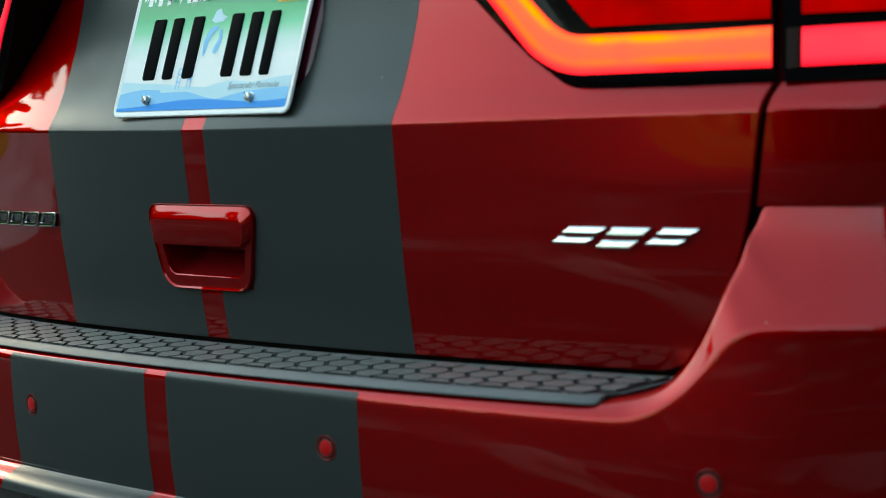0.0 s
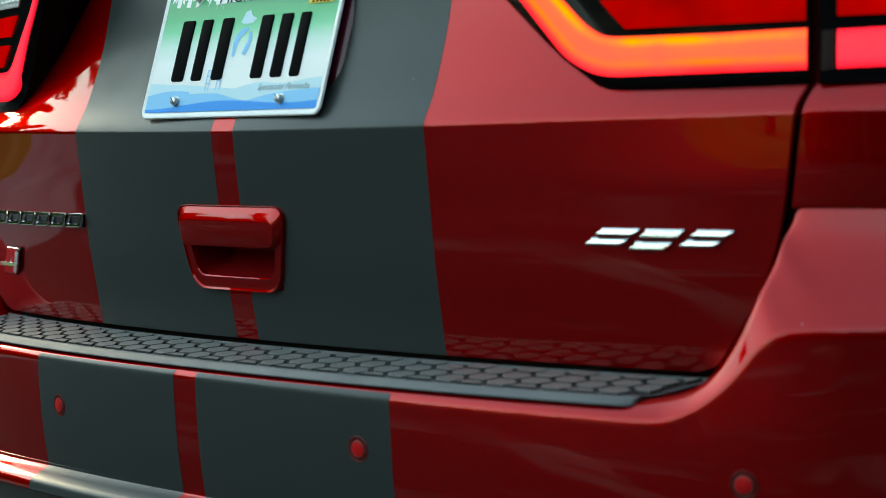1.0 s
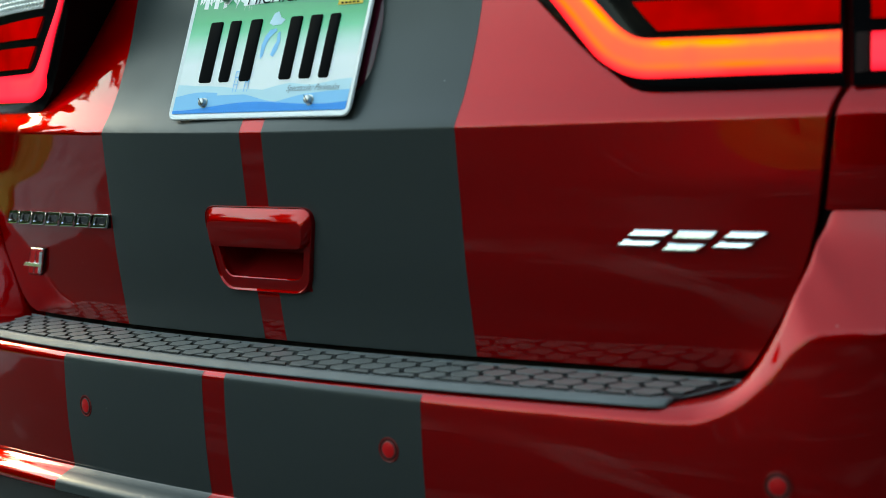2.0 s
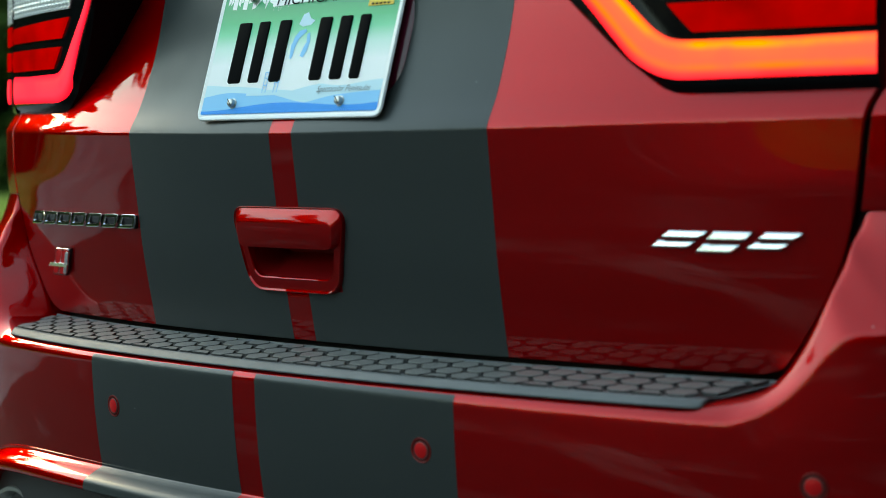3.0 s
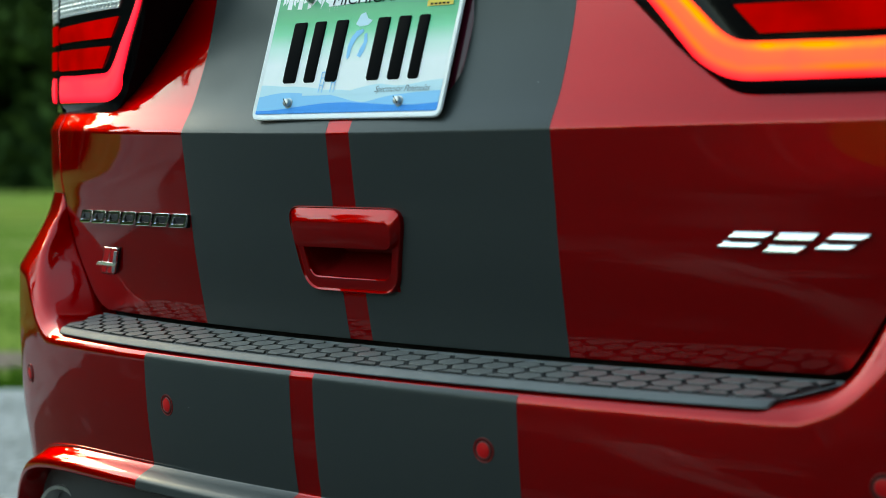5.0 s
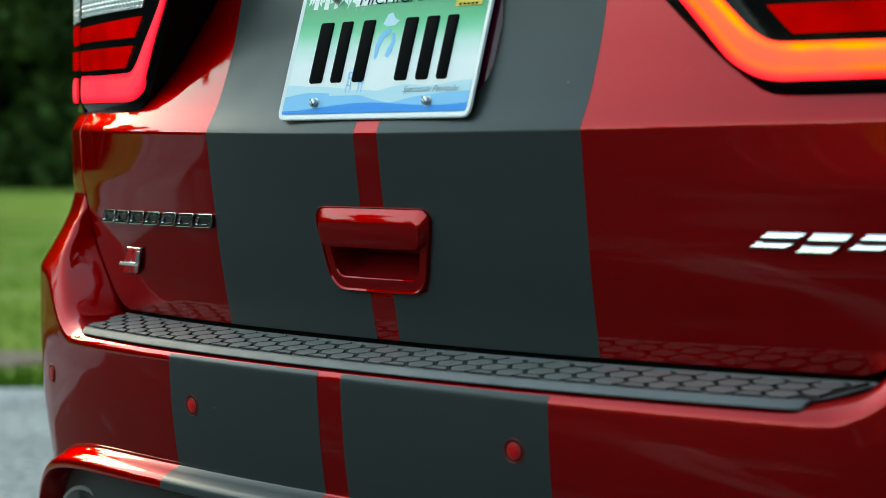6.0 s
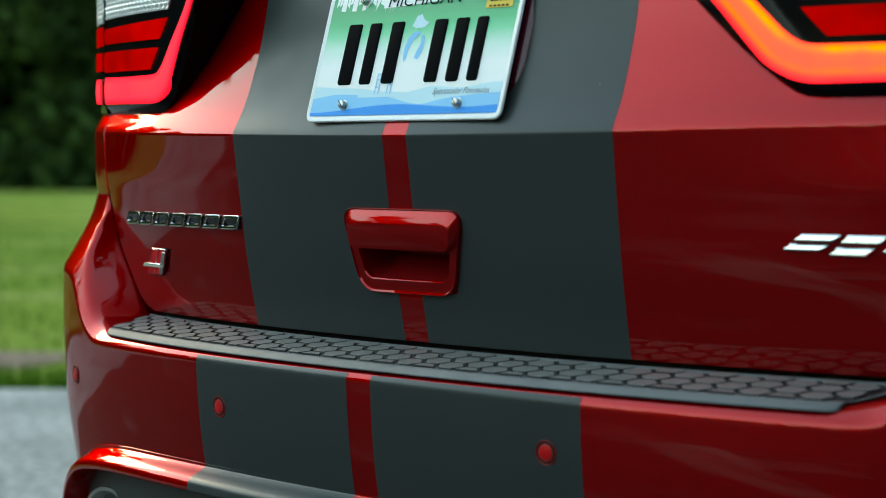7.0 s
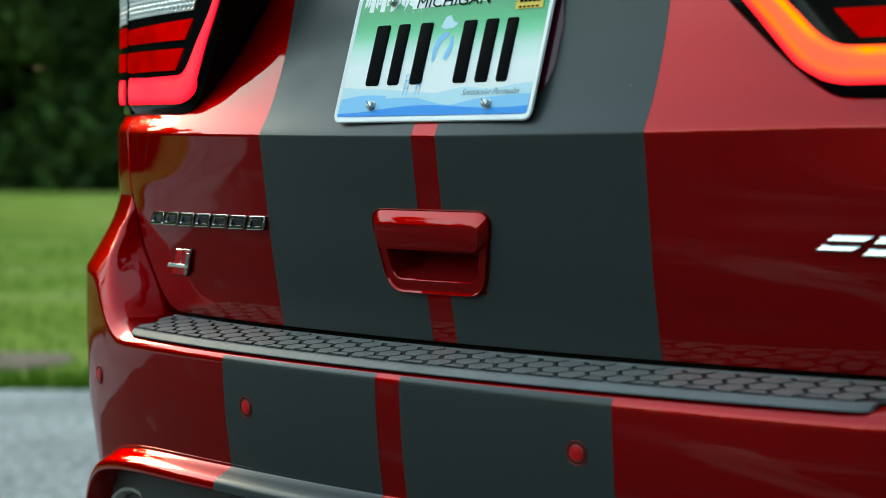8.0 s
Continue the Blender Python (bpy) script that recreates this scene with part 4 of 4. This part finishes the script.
# ---- badges as plain shapes ----
def slab(name, quad, r, lift0, lift1, chamfer, mat, parent, label="", tip=0.0):
    """A raised plain shape on the tailgate from (s, z) corners; its face may tip up towards the sky."""
    pts = rounded([Vector(q) for q in quad], r, 4, True)
    c = sum(pts, Vector((0, 0))) / len(pts)
    wide = max(p.x for p in pts) - min(p.x for p in pts)
    tall = max(p.y for p in pts) - min(p.y for p in pts)
    def skin(a, b):
        return on(a, b, gate(b) + flare(a, b))
    mid = skin(c.x, c.y)
    es = (skin(c.x + .01, c.y) - skin(c.x - .01, c.y)) / .02
    ez = (skin(c.x, c.y + .01) - skin(c.x, c.y - .01)) / .02
    out = es.cross(ez).normalized()
    def ring(inset, off, flat=1.0):
        kx, ky = 1 - 2 * inset / wide, (1 - 2 * inset / tall) * flat
        return [mid + es * (p.x - c.x) * kx + ez * (p.y - c.y) * ky + out * (off - tip * (p.y - c.y) * ky / tall) for p in pts]
    loops = [ring(0, lift0), ring(0, lift1), ring(chamfer, lift1 + chamfer * .7)]
    return part(name, loft_bm(loops, False, True), mat, parent, label, 12)


def hoop(name, quad, r, lift1, width, mat, parent, tip=0.0):
    """A raised rim round a plain shape."""
    pts = rounded([Vector(q) for q in quad], r, 4, True)
    c = sum(pts, Vector((0, 0))) / len(pts)
    wide = max(p.x for p in pts) - min(p.x for p in pts)
    tall = max(p.y for p in pts) - min(p.y for p in pts)
    def ring(inset, off):
        kx, ky = 1 - 2 * inset / wide, 1 - 2 * inset / tall
        return [on(c.x + (p.x - c.x) * kx, c.y + (p.y - c.y) * ky, gate(c.y + (p.y - c.y) * ky) + flare(c.x + (p.x - c.x) * kx, c.y) + off - tip * (p.y - c.y) * ky / tall) for p in pts]
    return part(name, loft_bm([ring(0, lift1 - .003), ring(.0003, lift1 - .0004), ring(width * .35, lift1), ring(width * .8, lift1 - .0003), ring(width, lift1 - .002)], False, False), mat, parent)


for k in range(7):
    a = -.5975 + k * .0434
    quad = [(a, .9295), (a + .0365, .9300), (a + .0400, .9470), (a + .0035, .9465)]
    block = slab("model_badge", quad, .0030, -.001, .0028, .0003, badge_dark, car, "small dark badge block with a chrome rim")
    hoop("chrome_rim", quad, .0030, .0060, .0048, badge_chrome, block, .0050)
for a, b, z0, z1 in ((.481, .5315, .9310, .9465), (.527, .5760, .9270, .9465), (.578, .6240, .9310, .9465)):
    def slanted(u0, u1, v0, v1):
        """Corners of a bar inside the block's slanted outline, by shares of its width and height."""
        def corner(u, v):
            return (a - .006 + .020 * v + u * (b - a - .012 + .002 * v), z0 + (z1 - z0) * v)
        return [corner(u0, v0), corner(u1, v0), corner(u1, v1), corner(u0, v1)]
    block = slab("trim_badge", slanted(.0, 1.0, .55, 1.0), .0014, -.001, .0030, .0002, badge_dark, car, "pair of slanted chrome badge bars")
    slab("upper_bar", slanted(.012, .988, .60, .985), .0012, .0020, .0040, .0016, badge_chrome, block, "", .0018)
    foot = slab("bar_foot", slanted(.0, 1.0, .0, .45), .0014, -.001, .0030, .0002, badge_dark, block)
    slab("lower_bar", slanted(.012, .988, .03, .40), .0012, .0020, .0040, .0016, badge_chrome, foot, "", .0018)
drive = slab("drive_badge", [(-.560, .8655), (-.521, .8655), (-.4885, .9010), (-.5330, .9010)], .0016, -.001, .0030, .0004, badge_dark, car, "small red and chrome badge")
for a in (-.5590, -.5400):
    quad = [(a, .8662), (a + .0180, .8662), (a + .0470, .9003), (a + .0280, .9003)]
    hoop("chrome_rim", quad, .0012, .0050, .0020, badge_chrome, drive)
    slab("red_face", [(p + (.0018 if j in (0, 3) else -.0018), q + (.0018 if j < 2 else -.0018)) for j, (p, q) in enumerate(quad)], .0008, .0020, .0046, .0003, badge_red, drive)
for quad in ([(-.565, .8770), (-.5060, .8770), (-.5010, .8820), (-.5600, .8820)], [(-.5200, .8690), (-.5110, .8690), (-.4925, .8970), (-.5015, .8970)]):
    slab("chrome_bar", quad, .0006, .0040, .0060, .0007, badge_chrome, drive, "", .0008)

# ---- ground ----
FWD, SIDE = Vector((-.7213, .6926, 0)), Vector((.6926, .7213, 0))
EYE0 = Vector((1.62, -1.54, 0))


def strip(name, near, far, lo, hi, mat, z, n=2, kind="structure", label="", cat=""):
    rows = [[EYE0 + FWD * f + SIDE * w + Vector((0, 0, z)) for w in spread(lo, hi, 41)] for f in spread(near, far, n)]
    ob = part(name, grid_bm(rows), mat)
    return tagged(ob, label, cat, kind=kind)


strip("ground", -400, 900, -900, 900, lawn, -0.02, 30, label="mown green lawn", cat="lawn")
# the pavement lies out of view; its dark colour and extent suit the tail's reflections
strip("pavement", -14, 5.7, -15, 11, asphalt, 0.0, 20, label="unseen asphalt round the car, coloured dark for its reflections", cat="asphalt")
strip("road", 5.7, 9.25, -60, 60, old_asphalt, 0.0, 8, label="pale worn grey asphalt road", cat="road")
# bare soil along the verge
rng = random.Random(7)
bm = bmesh.new()
for cx, cw, f in ((-2.22, .36, 10.75), (-4.2, .8, 10.8), (.6, .9, 10.7), (3.5, 1.1, 10.6)):
    ring = [bm.verts.new(EYE0 + FWD * (f + .56 * math.sin(a) * rng.uniform(.75, 1.15)) + SIDE * (cx + cw * math.cos(a) * rng.uniform(.8, 1.1)) + Vector((0, 0, -.008))) for a in np.linspace(0, 2 * math.pi, 18, endpoint=False)]
    bm.faces.new(ring)
tagged(part("soil_patch", bm, soil), "bare brown soil patches in the verge", "soil", kind="stuff")
# grass blades along the verge and on the near lawn
verts, faces = [], []
for k in range(26000):
    near = k < 9000
    f = 9.22 + abs(rng.gauss(0, .35)) if near else 9.3 + 22 * rng.random() ** 1.6
    w = rng.uniform(-8, 4)
    if not near and 10.15 < f < 11.3 and rng.random() < .85:
        continue
    p = EYE0 + FWD * f + SIDE * w + Vector((0, 0, -.02))
    h, a = rng.uniform(.03, .10) * (1.2 if near else .8), rng.uniform(0, math.pi)
    t = Vector((math.cos(a), math.sin(a), 0)) * rng.uniform(.004, .009)
    lean = Vector((rng.uniform(-.04, .04), rng.uniform(-.04, .04), h))
    i = len(verts)
    verts += [p - t, p + t, p + lean]
    faces.append((i, i + 1, i + 2))
me = bpy.data.meshes.new("grass")
me.from_pydata(verts, [], faces)
me.materials.append(blade)
tagged(new("grass", me), "green grass blades along the drive", "grass", kind="stuff")


# ---- trees ----
def tree(seed, tall):
    rng = random.Random(seed)
    bm = bmesh.new()
    def limb(a, b, ra, rb, n=7):
        axis = (b - a).normalized()
        u = axis.orthogonal().normalized()
        v = axis.cross(u)
        loops = [[c + (u * math.cos(t) + v * math.sin(t)) * r for t in np.linspace(0, 2 * math.pi, n, endpoint=False)] for c, r in ((a, ra), (a.lerp(b, .5) + u * ra * .4, (ra + rb) / 2), (b, rb))]
        loft_bm(loops, False, True, bm)
    limb(Vector((0, 0, -.1)), Vector((rng.uniform(-.3, .3), rng.uniform(-.3, .3), tall * .72)), tall * .022, tall * .008, 10)
    ends = []
    for k in range(13):
        h = tall * rng.uniform(.12, .62)
        a = k * 2.4 + rng.uniform(-.4, .4)
        r = tall * rng.uniform(.16, .30)
        e = Vector((math.cos(a) * r, math.sin(a) * r, h + tall * rng.uniform(.08, .22)))
        limb(Vector((0, 0, h)), e, tall * .008, tall * .003, 5)
        ends.append(e)
    root = new("tree")
    part("trunk", bm, bark, root)
    verts, faces = [], []
    lumps = ends + [Vector((rng.gauss(0, .12), rng.gauss(0, .12), rng.uniform(.10, .95))) * tall for _ in range(26)]
    for c in lumps:
        rr = tall * rng.uniform(.07, .14) * (1.15 - .5 * c.z / tall)
        for _ in range(90):
            q = Vector((rng.gauss(0, 1), rng.gauss(0, 1), rng.gauss(0, .8))).normalized() * rr * rng.uniform(.55, 1.08) + c
            if q.z < .2:
                continue
            u = Vector((rng.gauss(0, 1), rng.gauss(0, 1), rng.gauss(0, .6))).normalized()
            v = u.orthogonal().normalized()
            k = tall * rng.uniform(.018, .034)
            i = len(verts)
            verts += [q - u * k, q - v * k * .6, q + u * k, q + v * k * .6]
            faces.append((i, i + 1, i + 2, i + 3))
    me = bpy.data.meshes.new("crown")
    me.from_pydata(verts, [], faces)
    me.materials.append(leaf)
    crown = new("crown", me)
    crown.parent = root
    return tagged(root, "tall leafy broadleaf tree, at the seen wood's edge and in added unseen rows", "tree", "wood's edge")


# undergrowth: the seen wood's edge, plus unseen banks added for reflections
def undergrowth(count, seed, place, size, label):
    rng = random.Random(seed)
    verts, faces = [], []
    for k in range(count):
        q = place(rng)
        u = Vector((rng.gauss(0, 1), rng.gauss(0, 1), rng.gauss(0, .6))).normalized()
        v = u.orthogonal().normalized()
        c = rng.uniform(.5, 1.0) * size
        i = len(verts)
        verts += [q - u * c, q - v * c * .6, q + u * c, q + v * c * .6]
        faces.append((i, i + 1, i + 2, i + 3))
    me = bpy.data.meshes.new("undergrowth")
    me.from_pydata(verts, [], faces)
    me.materials.append(leaf)
    tagged(new("undergrowth", me), label, "shrubs", kind="stuff")


def far_edge(rng):
    f, w = 72 + 20 * rng.random(), rng.uniform(-62, 30)
    h = rng.random() * (4.5 + 2.5 * math.sin(w * .5) + 1.5 * math.sin(w * 1.3 + 1) + (8 if f > 82 else 0))
    return EYE0 + FWD * (f + .25 * h) + SIDE * w + Vector((0, 0, h))


# a near bank out of view, added to darken the right side
def unseen_right(rng):
    a, r = radians(rng.uniform(-82, -28)), rng.uniform(14, 19)
    h = rng.random() * (3.2 + .9 * math.sin(a * 9) + .6 * math.sin(a * 23 + 1))
    return Vector((math.cos(a) * r, math.sin(a) * r, h))


undergrowth(60000, 19, far_edge, .5, "dark green undergrowth along the wood's edge")
# a bank out of view, added to darken what the left side mirrors
def unseen_left(rng):
    a, r = radians(rng.uniform(157, 234)), rng.uniform(40, 48)
    h = rng.random() * (3.6 + .9 * math.sin(a * 9) + .6 * math.sin(a * 23 + 1))
    return Vector((math.cos(a) * r, math.sin(a) * r, h))


undergrowth(16000, 31, unseen_left, .5, "unseen dark green undergrowth, added to darken reflections on the left")
undergrowth(14000, 29, unseen_right, .3, "unseen dark green undergrowth, added to darken reflections on the right")

kinds = [tree(11, 13.0), tree(23, 15.0), tree(37, 11.5)]
rng = random.Random(3)
places = []
for row, far in enumerate((74, 80, 87)):
    for k in range(33):
        w = -178 + k * 7.0 + row * 2.6 + rng.uniform(-1.5, 1.5)
        places.append(EYE0 + FWD * (far + rng.uniform(-2, 2)) + SIDE * w)
# an added ring of unseen trees behind the camera, for the paint to mirror
for k in range(40):
    a = radians(196 + k * 3.9)
    r = (74 if k % 2 else 81) + rng.uniform(-2, 2)
    places.append(Vector((math.cos(a) * r, math.sin(a) * r, 0)))
# unseen trees added on the left to block the low sun and its glow
for k in range(26):
    a = radians(158 + k * 2.9)
    r = (38 if k % 2 else 44) + rng.uniform(-1.5, 1.5)
    places.append(Vector((math.cos(a) * r, math.sin(a) * r, 0)))
# more unseen trees, added behind and to the right to cut the light there
for k in range(44):
    a = radians(-80 + k * 3.1)
    r = (31 if k % 2 else 36) + rng.uniform(-1.5, 1.5)
    places.append(Vector((math.cos(a) * r, math.sin(a) * r, 0)))
# tall unseen trees added close by to darken paint that faces right
for k in range(20):
    a = radians(-38 + k * 4.4)
    r = (12.5 if k % 2 else 15.5) + rng.uniform(-.6, .6)
    places.append(Vector((math.cos(a) * r, math.sin(a) * r, 0)))
for i, p in enumerate(places):
    m = Matrix.Translation(p) @ Matrix.Rotation(rng.uniform(0, 6.28), 4, 'Z')
    if i < 3:
        kinds[i].matrix_basis = m
    else:
        copy_thing(kinds[i % 3], m)
